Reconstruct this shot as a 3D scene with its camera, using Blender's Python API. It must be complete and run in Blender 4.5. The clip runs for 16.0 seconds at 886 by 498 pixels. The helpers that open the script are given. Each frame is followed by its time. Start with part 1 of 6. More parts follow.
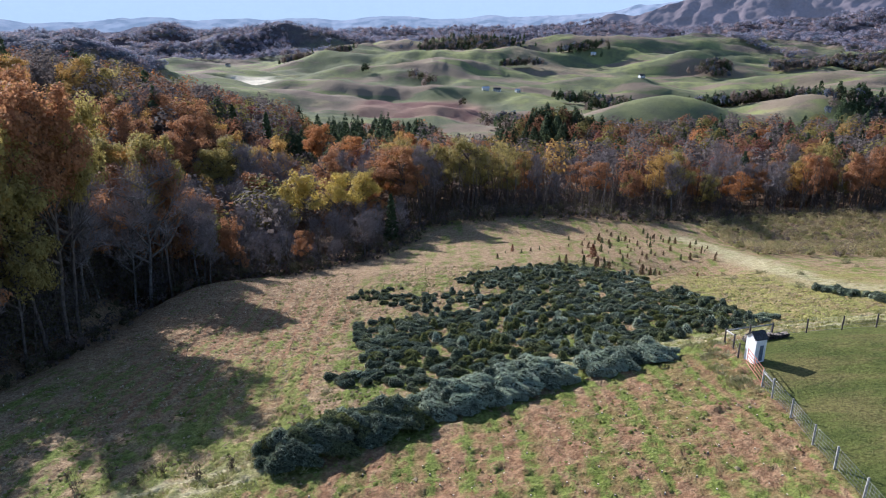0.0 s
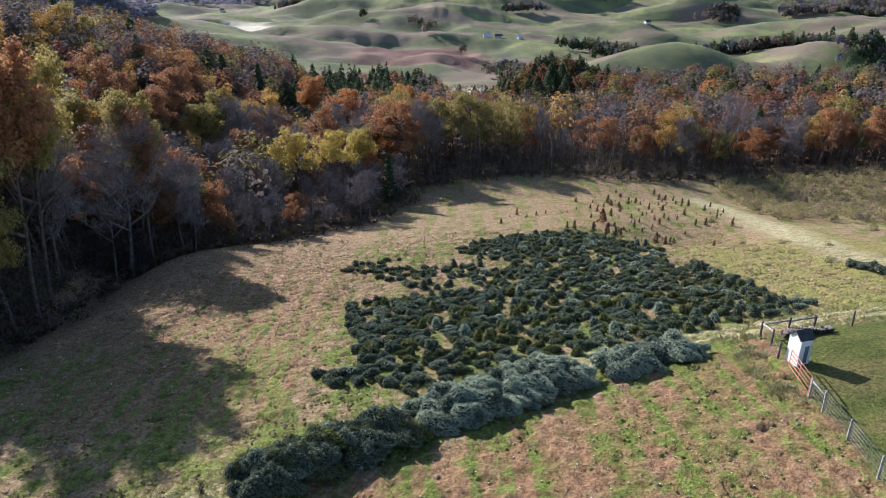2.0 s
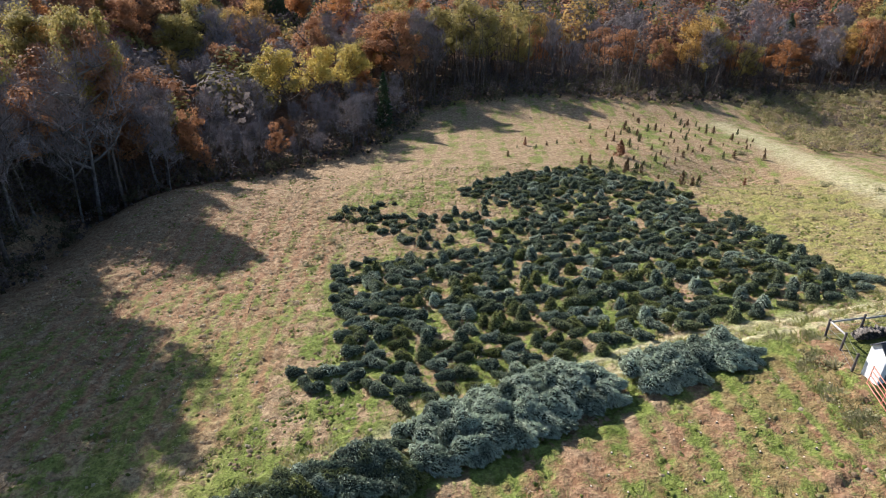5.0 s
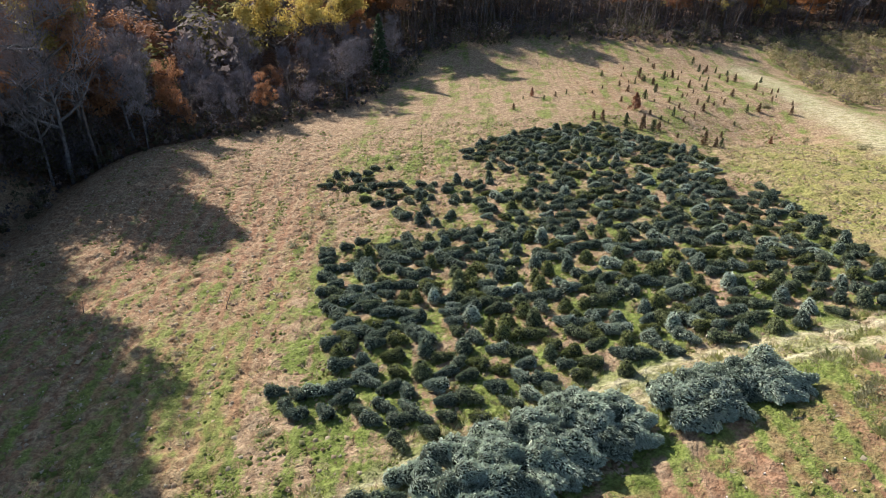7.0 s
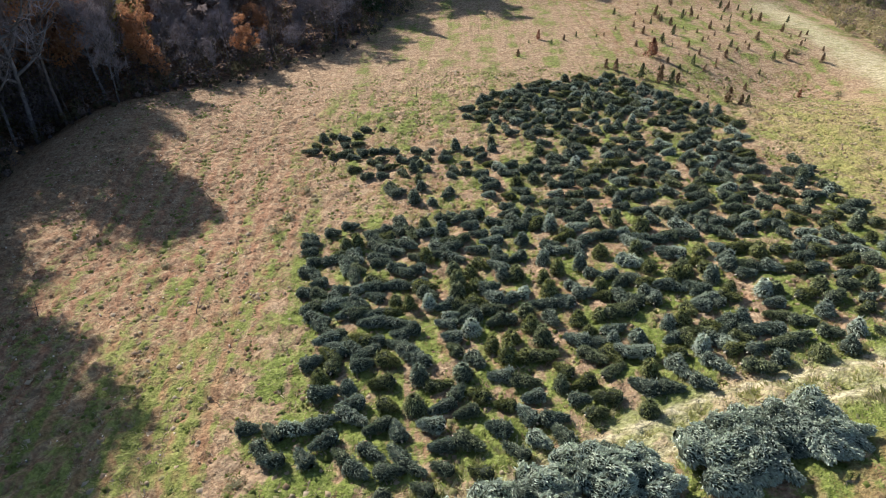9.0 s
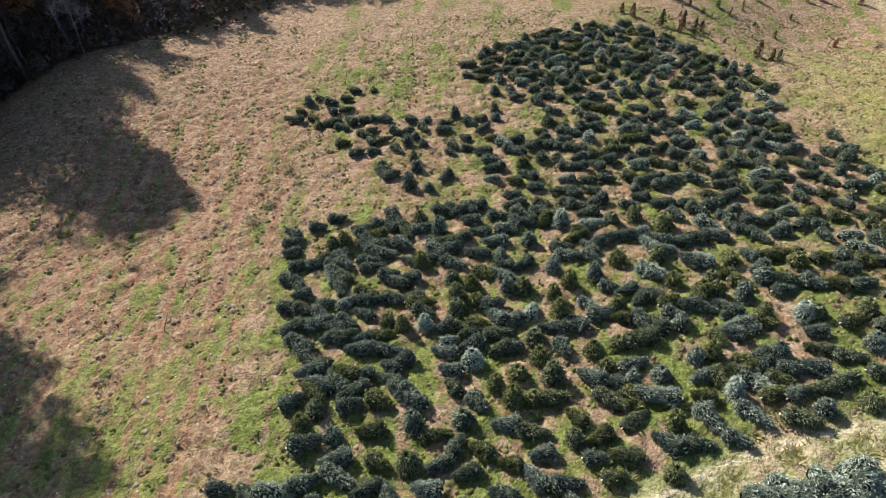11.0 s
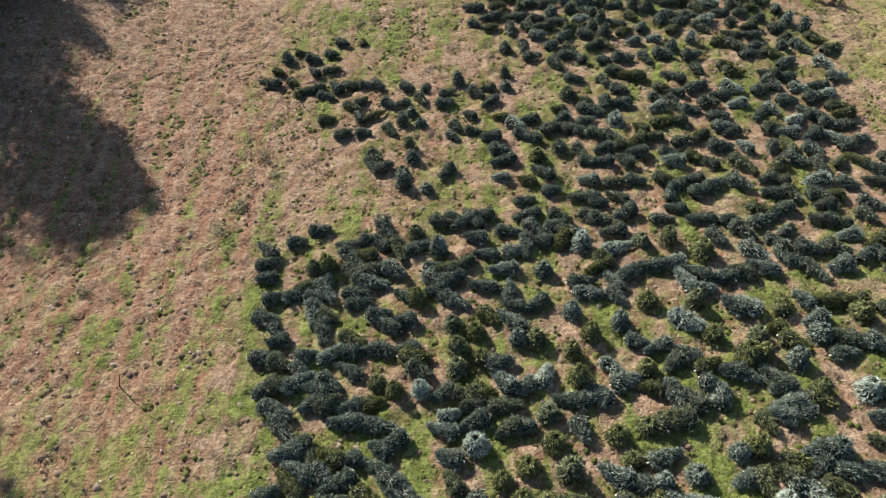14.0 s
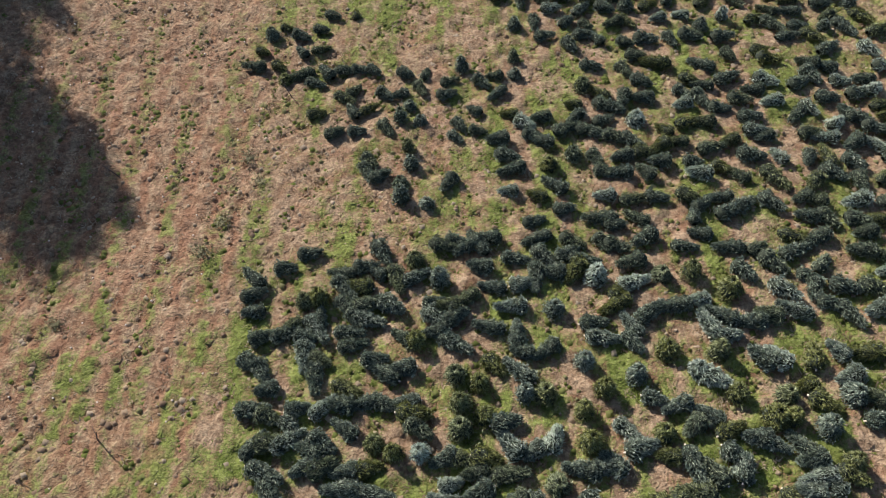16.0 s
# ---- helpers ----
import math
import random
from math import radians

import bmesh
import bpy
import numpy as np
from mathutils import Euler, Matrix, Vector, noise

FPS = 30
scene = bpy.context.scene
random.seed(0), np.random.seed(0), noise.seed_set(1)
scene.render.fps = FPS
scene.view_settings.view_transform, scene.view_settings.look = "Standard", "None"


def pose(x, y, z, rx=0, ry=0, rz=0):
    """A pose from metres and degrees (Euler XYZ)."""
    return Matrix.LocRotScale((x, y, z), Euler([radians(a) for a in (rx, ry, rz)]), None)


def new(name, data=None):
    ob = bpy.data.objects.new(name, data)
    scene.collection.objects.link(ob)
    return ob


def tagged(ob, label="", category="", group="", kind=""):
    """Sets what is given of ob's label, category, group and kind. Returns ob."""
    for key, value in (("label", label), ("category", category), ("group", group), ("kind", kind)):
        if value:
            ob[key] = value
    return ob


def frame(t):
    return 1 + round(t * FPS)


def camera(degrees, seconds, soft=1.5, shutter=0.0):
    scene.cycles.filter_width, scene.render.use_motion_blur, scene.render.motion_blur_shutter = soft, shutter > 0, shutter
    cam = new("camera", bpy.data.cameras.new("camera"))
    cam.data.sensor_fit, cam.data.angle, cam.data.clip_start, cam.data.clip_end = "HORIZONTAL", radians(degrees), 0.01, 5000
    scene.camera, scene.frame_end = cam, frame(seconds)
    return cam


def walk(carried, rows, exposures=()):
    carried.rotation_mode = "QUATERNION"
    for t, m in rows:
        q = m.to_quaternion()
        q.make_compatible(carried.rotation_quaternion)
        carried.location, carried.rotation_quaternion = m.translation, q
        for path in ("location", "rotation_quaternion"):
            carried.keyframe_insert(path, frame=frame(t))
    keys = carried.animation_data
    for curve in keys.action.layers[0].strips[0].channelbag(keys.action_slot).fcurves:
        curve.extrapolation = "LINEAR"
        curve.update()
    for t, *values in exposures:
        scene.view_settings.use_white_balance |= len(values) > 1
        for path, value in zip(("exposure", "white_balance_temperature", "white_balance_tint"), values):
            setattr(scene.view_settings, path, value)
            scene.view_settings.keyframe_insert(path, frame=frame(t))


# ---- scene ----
import itertools

cam = camera(65.0, 16.0, soft=1.0)
PATH = [
    (0.0, pose(-0.00, 0.00, 34.00, 70.64, 0, -0.00)),
    (0.5, pose(-0.00, 1.65, 34.00, 69.61, 0, -0.01)),
    (1.0, pose(-0.00, 3.35, 34.00, 68.58, 0, -0.02)),
    (1.5, pose(-0.02, 5.06, 34.01, 67.54, 0, -0.01)),
    (2.0, pose(-0.04, 6.74, 34.01, 66.48, 0, 0.01)),
    (2.5, pose(-0.05, 8.41, 34.03, 65.41, 0, 0.03)),
    (3.0, pose(-0.03, 10.08, 34.07, 64.31, 0, 0.06)),
    (3.5, pose(0.01, 11.69, 34.09, 63.13, 0, 0.08)),
    (4.0, pose(0.06, 13.34, 34.14, 61.61, 0, 0.11)),
    (4.5, pose(0.11, 15.00, 34.17, 60.12, 0, 0.15)),
    (7.0, pose(0.06, 23.59, 34.16, 53.15, 0, 0.17)),
    (7.5, pose(0.11, 25.34, 34.17, 51.77, 0, 0.17)),
    (8.0, pose(0.17, 27.08, 34.19, 50.30, 0, 0.17)),
    (10.5, pose(0.27, 35.81, 34.31, 41.47, 0, 0.04)),
    (11.0, pose(0.31, 37.53, 34.30, 39.95, 0, 0.06)),
    (11.5, pose(0.35, 39.25, 34.29, 38.46, 0, 0.08)),
    (12.0, pose(0.37, 40.92, 34.26, 37.12, 0, 0.13)),
    (12.5, pose(0.40, 42.56, 34.22, 35.66, 0, 0.17)),
    (13.0, pose(0.42, 44.13, 34.17, 33.93, 0, 0.22)),
    (13.5, pose(0.42, 45.71, 34.10, 31.99, 0, 0.29)),
    (14.0, pose(0.41, 47.32, 34.02, 29.88, 0, 0.38)),
    (14.5, pose(0.40, 48.97, 33.95, 27.74, 0, 0.43)),
    (15.0, pose(0.38, 50.62, 33.91, 25.66, 0, 0.46)),
    (15.5, pose(0.34, 52.26, 33.88, 23.94, 0, 0.49)),
    (16.0, pose(0.32, 53.88, 33.88, 22.34, 0, 0.52)),
]
walk(cam, PATH, exposures=((0, 0.8, 5700, 15), (4.5, 0.95, 6050, 13), (7.5, 1.05, 6150, 15), (11, 0.88, 6100, 18), (13.5, 0.80, 6070, 20), (16, 0.58, 6050, 20)))

# ---- light: low autumn sun ahead and to the left, clear sky ----
SUN_AZ, SUN_EL = 40.0, 24.0
world = bpy.data.worlds.new("sky")
scene.world = world
world.use_nodes = True
wn = world.node_tree
sky = wn.nodes.new("ShaderNodeTexSky")
sky.sky_type = "NISHITA"
sky.sun_disc = False
sky.sun_elevation = radians(SUN_EL)
sky.sun_rotation = radians(360 - SUN_AZ)
sky.altitude = 800
wn.links.new(sky.outputs[0], wn.nodes["Background"].inputs[0])
wn.nodes["Background"].inputs[1].default_value = 0.095
sun_data = bpy.data.lights.new("sun", "SUN")
sun_data.energy = 5.0
sun_data.angle = radians(0.53)
sun_data.color = (1.0, 0.94, 0.86)
sun = new("sun", sun_data)
a, e = radians(SUN_AZ), radians(SUN_EL)
SUN_DIR = Vector((-math.sin(a) * math.cos(e), math.cos(a) * math.cos(e), math.sin(e)))
sun.matrix_world = SUN_DIR.to_track_quat("Z", "Y").to_matrix().to_4x4()

# ---- small tools ----


def smooth(lo, hi, v):
    u = np.clip((np.asarray(v, float) - lo) / (hi - lo), 0, 1)
    return u * u * (3 - 2 * u)


def lattice(ix, iy):
    n = (ix.astype(np.int64) * 374761393 + iy.astype(np.int64) * 668265263) & 0xFFFFFFFF
    n = ((n ^ (n >> 13)) * 1274126177) & 0xFFFFFFFF
    return ((n ^ (n >> 16)) & 0xFFFF) / 65535.0


def value_noise(x, y):
    x, y = np.asarray(x, float), np.asarray(y, float)
    ix, iy = np.floor(x), np.floor(y)
    u, v = x - ix, y - iy
    u, v = u * u * (3 - 2 * u), v * v * (3 - 2 * v)
    p, q = lattice(ix, iy), lattice(ix + 1, iy)
    r, s = lattice(ix, iy + 1), lattice(ix + 1, iy + 1)
    return (p * (1 - u) + q * u) * (1 - v) + (r * (1 - u) + s * u) * v


def fbm(x, y, octaves=4):
    total, gain = 0.0, 0.5
    for k in range(octaves):
        total = total + gain * value_noise(np.asarray(x) * 2**k + 17.3 * k, np.asarray(y) * 2**k + 9.1 * k)
        gain *= 0.5
    return total


FLAT = ("shed_wall", "shed_roof", "shed_door", "shed_trim", "house_wall", "house_roof", "house_window")


def raw_mesh(name, verts, faces, mat, attrs=None):
    """A mesh from arrays: verts (n, 3), faces (a list of (m, 3) or (m, 4) arrays)."""
    me = bpy.data.meshes.new(name)
    faces = [np.asarray(f, np.int32) for f in (faces if isinstance(faces, list) else [faces]) if len(f)]
    loops = np.concatenate([f.ravel() for f in faces])
    sizes = np.concatenate([np.full(len(f), f.shape[1], np.int32) for f in faces])
    starts = np.concatenate([[0], np.cumsum(sizes)[:-1]]).astype(np.int32)
    me.vertices.add(len(verts))
    me.vertices.foreach_set("co", np.asarray(verts, np.float32).ravel())
    me.loops.add(len(loops))
    me.loops.foreach_set("vertex_index", loops)
    me.polygons.add(len(sizes))
    me.polygons.foreach_set("loop_start", starts)
    me.update(calc_edges=True)
    for key, values in (attrs or {}).items():
        values = np.asarray(values, np.float32)
        if values.ndim == 1:
            me.attributes.new(key, "FLOAT", "POINT").data.foreach_set("value", values)
        else:
            me.attributes.new(key, "FLOAT_COLOR", "POINT").data.foreach_set("color", values.ravel())
    me.materials.append(mat)
    if name in FLAT:
        me.polygons.foreach_set("use_smooth", np.zeros(len(me.polygons), bool))
    return me


def shade_smooth(me):
    me.polygons.foreach_set("use_smooth", np.ones(len(me.polygons), bool))
    return me


def joined(pieces):
    """One (verts, faces by size) from several (verts, [faces])."""
    verts, by_size, at = [], {}, 0
    for v, fs in pieces:
        verts.append(v)
        for f in fs if isinstance(fs, list) else [fs]:
            if len(f):
                by_size.setdefault(f.shape[1], []).append(np.asarray(f) + at)
        at += len(v)
    return np.concatenate(verts), [np.concatenate(f) for f in by_size.values()]


def tube(points, radii, sides=5):
    points = np.asarray(points, float)
    way = np.gradient(points, axis=0)
    way /= np.linalg.norm(way, axis=1, keepdims=True) + 1e-9
    ref = np.where(abs(way[:, 2:3]) > 0.9, [[1.0, 0, 0]], [[0, 0, 1.0]])
    u = np.cross(way, ref)
    u /= np.linalg.norm(u, axis=1, keepdims=True) + 1e-9
    w = np.cross(way, u)
    t = np.arange(sides) * 2 * np.pi / sides
    ring = np.cos(t)[None, :, None] * u[:, None] + np.sin(t)[None, :, None] * w[:, None]
    v = (points[:, None] + ring * np.asarray(radii, float)[:, None, None]).reshape(-1, 3)
    n = len(points)
    i, j = np.meshgrid(np.arange(n - 1), np.arange(sides), indexing="ij")
    k = (j + 1) % sides
    q = np.stack([i * sides + j, i * sides + k, (i + 1) * sides + k, (i + 1) * sides + j], -1).reshape(-1, 4)
    cap = np.stack([np.zeros(sides - 2, int), np.arange(1, sides - 1), np.arange(2, sides)], -1) + (n - 1) * sides
    return v, [q, cap]


def boxes(rows):
    """Boxes from rows of (centre, size, turn about z in degrees)."""
    out = []
    for c, s, turn in rows:
        v = np.array([(i, j, k) for i in (-0.5, 0.5) for j in (-0.5, 0.5) for k in (-0.5, 0.5)]) * s
        ct, st = math.cos(radians(turn)), math.sin(radians(turn))
        v = v @ np.array([[ct, st, 0], [-st, ct, 0], [0, 0, 1]]) + c
        f = np.array([(0, 1, 3, 2), (4, 6, 7, 5), (0, 4, 5, 1), (2, 3, 7, 6), (0, 2, 6, 4), (1, 5, 7, 3)])
        out.append((v, [f]))
    return joined(out)


def thing(name, matrix, label, category, group=""):
    ob = new(name)
    ob.empty_display_size = 0.2
    ob.matrix_world = matrix
    return tagged(ob, label, category, group)


def part(name, mesh, parent, label=""):
    ob = new(name, mesh)
    ob.parent = parent
    if label:
        ob["label"] = label
    return ob


# ---- the lie of the land ----
def field_height(x, y):
    u, v = x / 50, (y - 70) / 50
    rise = lambda px, sx, py, sy: np.exp(-(((x - px) / sx) ** 2) - ((y - py) / sy) ** 2)
    return (2.218 + 3.846 * u - 11.287 * v - 1.151 * u * v - 0.529 * u * u + 0.646 * v * v + 2.572 * v**3
            + 1.082 * u * v * v - 2.162 * u * u * v - 1.505 * v**4 - 0.150 * u * v**3 - 0.942 * u * u * v * v
            + 0.9 * rise(26, 9, 45.5, 5.5) + 2.121 * rise(-31, 11, 88, 13) - 2.6 * rise(35, 9, 95, 8))


HILLS = (  # x, y, height, across, along: the rolling pastures of the valley
    (217, 690, 35, 75, 46), (392, 730, 26, 80, 50), (-60, 1250, 30, 150, 80), (-330, 1150, 26, 110, 60), (-180, 1420, 44, 130, 70),
    (120, 1300, 30, 170, 80), (430, 1250, 34, 100, 60), (-160, 860, 12, 130, 40), (-130, 970, 17, 110, 36), (-90, 1060, 20, 120, 40),
    (560, 1560, 44, 200, 110), (300, 1500, 40, 200, 90), (-20, 1560, 46, 190, 90), (60, 930, 12, 80, 50),
    (700, 1050, 22, 150, 100), (-560, 860, 74, 190, 130), (-392, 800, 34, 62, 70), (-330, 940, 12, 70, 50), (-420, 1900, 30, 240, 120), (250, 1050, 16, 90, 50),
    (520, 1080, 14, 110, 60), (-200, 1280, 22, 90, 50), (115, 640, 8, 40, 40), (20, 1130, 20, 90, 45), (330, 1350, 22, 120, 50),
)


def height(x, y):
    """The ground's height, at arrays or numbers."""
    x, y = np.asarray(x, float), np.asarray(y, float)
    near = field_height(np.clip(x, -42, 62), np.clip(y, 24, 126))
    left, right, ahead = np.maximum(-42 - x, 0), np.maximum(x - 62, 0), np.maximum(y - 126, 0)
    near = near + (24 + 15 * smooth(115, 165, y)) * (1 - np.exp(-left / 50)) * (1 - 0.4 * smooth(190, 330, y)) + 0.02 * right + 5 * np.exp(-(((x + 28) / 36) ** 2) - ((y - 262) / 48) ** 2)
    near = near - 0.03 * np.minimum(ahead, 14) - (0.10 + 0.07 * np.exp(-(((x - 35) / 45) ** 2))) * np.maximum(ahead - 14, 0) + 22 * np.exp(-(((x - 54) / 26) ** 2) - ((y - 375) / 34) ** 2) + 0.03 * np.maximum(24 - y, 0)
    near = near - 1.3 * np.exp(-(((x + 41) / 4.0) ** 2)) * smooth(40, 55, y) * (1 - smooth(88, 100, y))
    valley = -82 + 26 * (fbm(x / 300, y / 210, 3) - 0.45) + 26 * (fbm(x / 130 + 4, y / 90, 2) - 0.38) + 23 * (fbm(x / 70 + 8, y / 34, 4) - 0.43) * smooth(560, 800, y)
    for hx, hy, hz, sx, sy in HILLS:
        valley = valley + hz * np.exp(-(((x - hx) / sx) ** 2) - ((y - hy) / sy) ** 2)
    rise = np.hypot(x, y)
    valley = valley + (40 + 50 * smooth(-300, 900, x)) * smooth(1400, 2500, rise) * (fbm(x / 420 + 3, y / 330, 4) - 0.2)
    rough = smooth(1350, 1900, rise + 500 * (fbm(x / 330 + 1.7, y / 330, 4) - 0.45))
    valley = valley + rough * (95 * (fbm(x / 250 + 6, y / 210 + 2, 4) - 0.42) + 26 * (fbm(x / 70, y / 60 + 5, 3) - 0.42))
    ridged = 1 - 2 * np.abs(fbm(x / 520 + 2, y / 700 + 5, 4) - 0.47)
    valley = valley + smooth(1400, 4000, rise) * smooth(100, 1900, x + 0.1 * y) * (40 + 130 * ridged)
    valley = valley + 45 * smooth(2600, 4600, rise) * smooth(0, 1500, x)
    low = smooth(2400, 2800, rise)
    valley = valley * (1 - low) - 130 * low
    reach = smooth(330, 520, np.maximum(y, np.abs(x) * 0.9 + 60))
    return near * (1 - reach) + valley * reach


def wood_edge_x(y):
    return np.interp(y, [20, 50, 60, 72, 79, 86, 92, 97, 107, 110, 128, 140], [-47, -44, -41, -41, -44, -43.5, -36, -28.5, -18.5, -12, -6, -5])


def wood_edge_y(x):
    return np.interp(x, [-10, 0, 15, 45, 56, 70, 100], [131, 137, 140, 138, 146, 150, 152])


def in_wood(x, y):
    return (x < wood_edge_x(y)) | (y > wood_edge_y(x))


def fence_x(y):
    return np.interp(y, [-60, 29, 38, 44, 50], [19.0, 19.5, 20.6, 21.2, 21.9])


def along(x, y, pts):
    """How far (x, y) lies from a line through pts."""
    best = np.full(np.shape(x), 1e9)
    for (x0, y0), (x1, y1) in zip(pts[:-1], pts[1:]):
        dx, dy = x1 - x0, y1 - y0
        s = np.clip(((x - x0) * dx + (y - y0) * dy) / (dx * dx + dy * dy), 0, 1)
        best = np.minimum(best, np.hypot(x - x0 - s * dx, y - y0 - s * dy))
    return best


def sun_reach(x, y, top, rad):
    """How far the shade of a crown falls beyond the shaded strip of the field."""
    worst = -99.0
    k = np.arange(0.0, 110.0, 0.8)
    foot = float(height(x, y))
    for side in (-1, 0, 1):
        px, py = x + 0.766 * 0.7 * rad * side, y + 0.643 * 0.7 * rad * side
        pz = top - 0.3 * (top - foot) * abs(side)
        qx, qy, qz = px - SUN_DIR.x * k, py - SUN_DIR.y * k, pz - SUN_DIR.z * k
        i = int(np.argmax(qz < height(qx, qy)))
        n, far = 0.766 * qx[i] + 0.643 * qy[i], 0.643 * qx[i] - 0.766 * qy[i]
        worst = max(worst, far - float(np.interp(n, SHADE_N, SHADE_S)))
    return worst - 2.0


# the shaded strip: how far it reaches along the sun's way, by the place across it
SHADE_N = (-20, 2, 5, 8, 9.5, 14, 17, 19, 21, 22.5, 24, 26, 29, 31, 34, 36, 43, 58)
SHADE_S = (-40, -44, -53, -50, -38, -35, -41, -52, -65, -72, -69, -61, -61.5, -65, -75, -81.5, -87, -92)
TRACK = ((-30, 27), (-12, 34), (-1, 42), (9.5, 46.8), (14, 48.6), (22, 49.8), (37, 53.0), (60, 58), (90, 63))
WASH = ((46.2, 126), (46.7, 112), (46.6, 102), (46.6, 93), (43.6, 81), (42.6, 73), (45.0, 68))

# ---- materials ----
class Nodes:
    """A node material, built step by step."""

    def __init__(self, name, rough=0.9, spec=0.2):
        self.m = bpy.data.materials.new(name)
        self.m.use_nodes = True
        self.t = self.m.node_tree
        self.bsdf = self.t.nodes["Principled BSDF"]
        self.bsdf.inputs["Roughness"].default_value = rough
        self.bsdf.inputs["Specular IOR Level"].default_value = spec
        self.out = self.t.nodes["Material Output"]

    def put(self, sock, v):
        if isinstance(v, bpy.types.NodeSocket):
            self.t.links.new(v, sock)
        elif isinstance(v, (tuple, list)) and len(v) == 3 and sock.type == "RGBA":
            sock.default_value = (*v, 1)
        else:
            sock.default_value = v

    def where(self):
        return self.t.nodes.new("ShaderNodeNewGeometry").outputs["Position"]

    def local(self):
        return self.t.nodes.new("ShaderNodeTexCoord").outputs["Object"]

    def island(self):
        return self.t.nodes.new("ShaderNodeNewGeometry").outputs["Random Per Island"]

    def object_random(self):
        return self.t.nodes.new("ShaderNodeObjectInfo").outputs["Random"]

    def attr(self, name, colour=False):
        n = self.t.nodes.new("ShaderNodeAttribute")
        n.attribute_name = name
        return n.outputs["Color" if colour else "Fac"]

    def scaled(self, vec, s):
        n = self.t.nodes.new("ShaderNodeVectorMath")
        n.operation = "MULTIPLY"
        self.put(n.inputs[0], vec)
        n.inputs[1].default_value = s
        return n.outputs[0]

    def noise(self, vec, scale, detail=3.0, rough=0.6):
        n = self.t.nodes.new("ShaderNodeTexNoise")
        self.put(n.inputs["Vector"], vec)
        n.inputs["Scale"].default_value = scale
        n.inputs["Detail"].default_value = detail
        n.inputs["Roughness"].default_value = rough
        return n.outputs["Fac"]

    def ramp(self, v, lo, hi, a=0.0, b=1.0):
        n = self.t.nodes.new("ShaderNodeMapRange")
        n.interpolation_type = "SMOOTHSTEP"
        for i, x in enumerate((v, lo, hi, a, b)):
            self.put(n.inputs[i], x)
        return n.outputs[0]

    def calc(self, op, a, b=0.0):
        n = self.t.nodes.new("ShaderNodeMath")
        n.operation = op
        self.put(n.inputs[0], a)
        self.put(n.inputs[1], b)
        return n.outputs[0]

    def mix(self, fac, a, b):
        n = self.t.nodes.new("ShaderNodeMix")
        n.data_type = "RGBA"
        self.put(n.inputs[0], fac)
        self.put(n.inputs[6], a)
        self.put(n.inputs[7], b)
        return n.outputs[2]

    def bump(self, h, strength=0.5, distance=0.05):
        n = self.t.nodes.new("ShaderNodeBump")
        n.inputs["Strength"].default_value = strength
        n.inputs["Distance"].default_value = distance
        self.put(n.inputs["Height"], h)
        self.put(self.bsdf.inputs["Normal"], n.outputs[0])

    def colour(self, c):
        self.put(self.bsdf.inputs["Base Color"], c)
        return c

    def leaf(self, c, share=0.35):
        """Lets light through thin foliage."""
        self.colour(c)
        tr = self.t.nodes.new("ShaderNodeBsdfTranslucent")
        self.put(tr.inputs["Color"], c)
        mx = self.t.nodes.new("ShaderNodeMixShader")
        mx.inputs[0].default_value = share
        self.t.links.new(self.bsdf.outputs[0], mx.inputs[1])
        self.t.links.new(tr.outputs[0], mx.inputs[2])
        self.t.links.new(mx.outputs[0], self.out.inputs["Surface"])
        return self.m


def plain(name, a, b, scale=3.0, rough=0.8, spec=0.3, bump=0.0, metal=0.0):
    n = Nodes(name, rough, spec)
    v = n.noise(n.local(), scale, 4)
    n.colour(n.mix(n.ramp(v, 0.35, 0.65), a, b))
    n.bsdf.inputs["Metallic"].default_value = metal
    if bump:
        n.bump(n.noise(n.local(), scale * 4, 3), bump, 0.02)
    return n.m


ROW_X, ROW_Y = 1.08, 1.22  # spacing of the felled rows


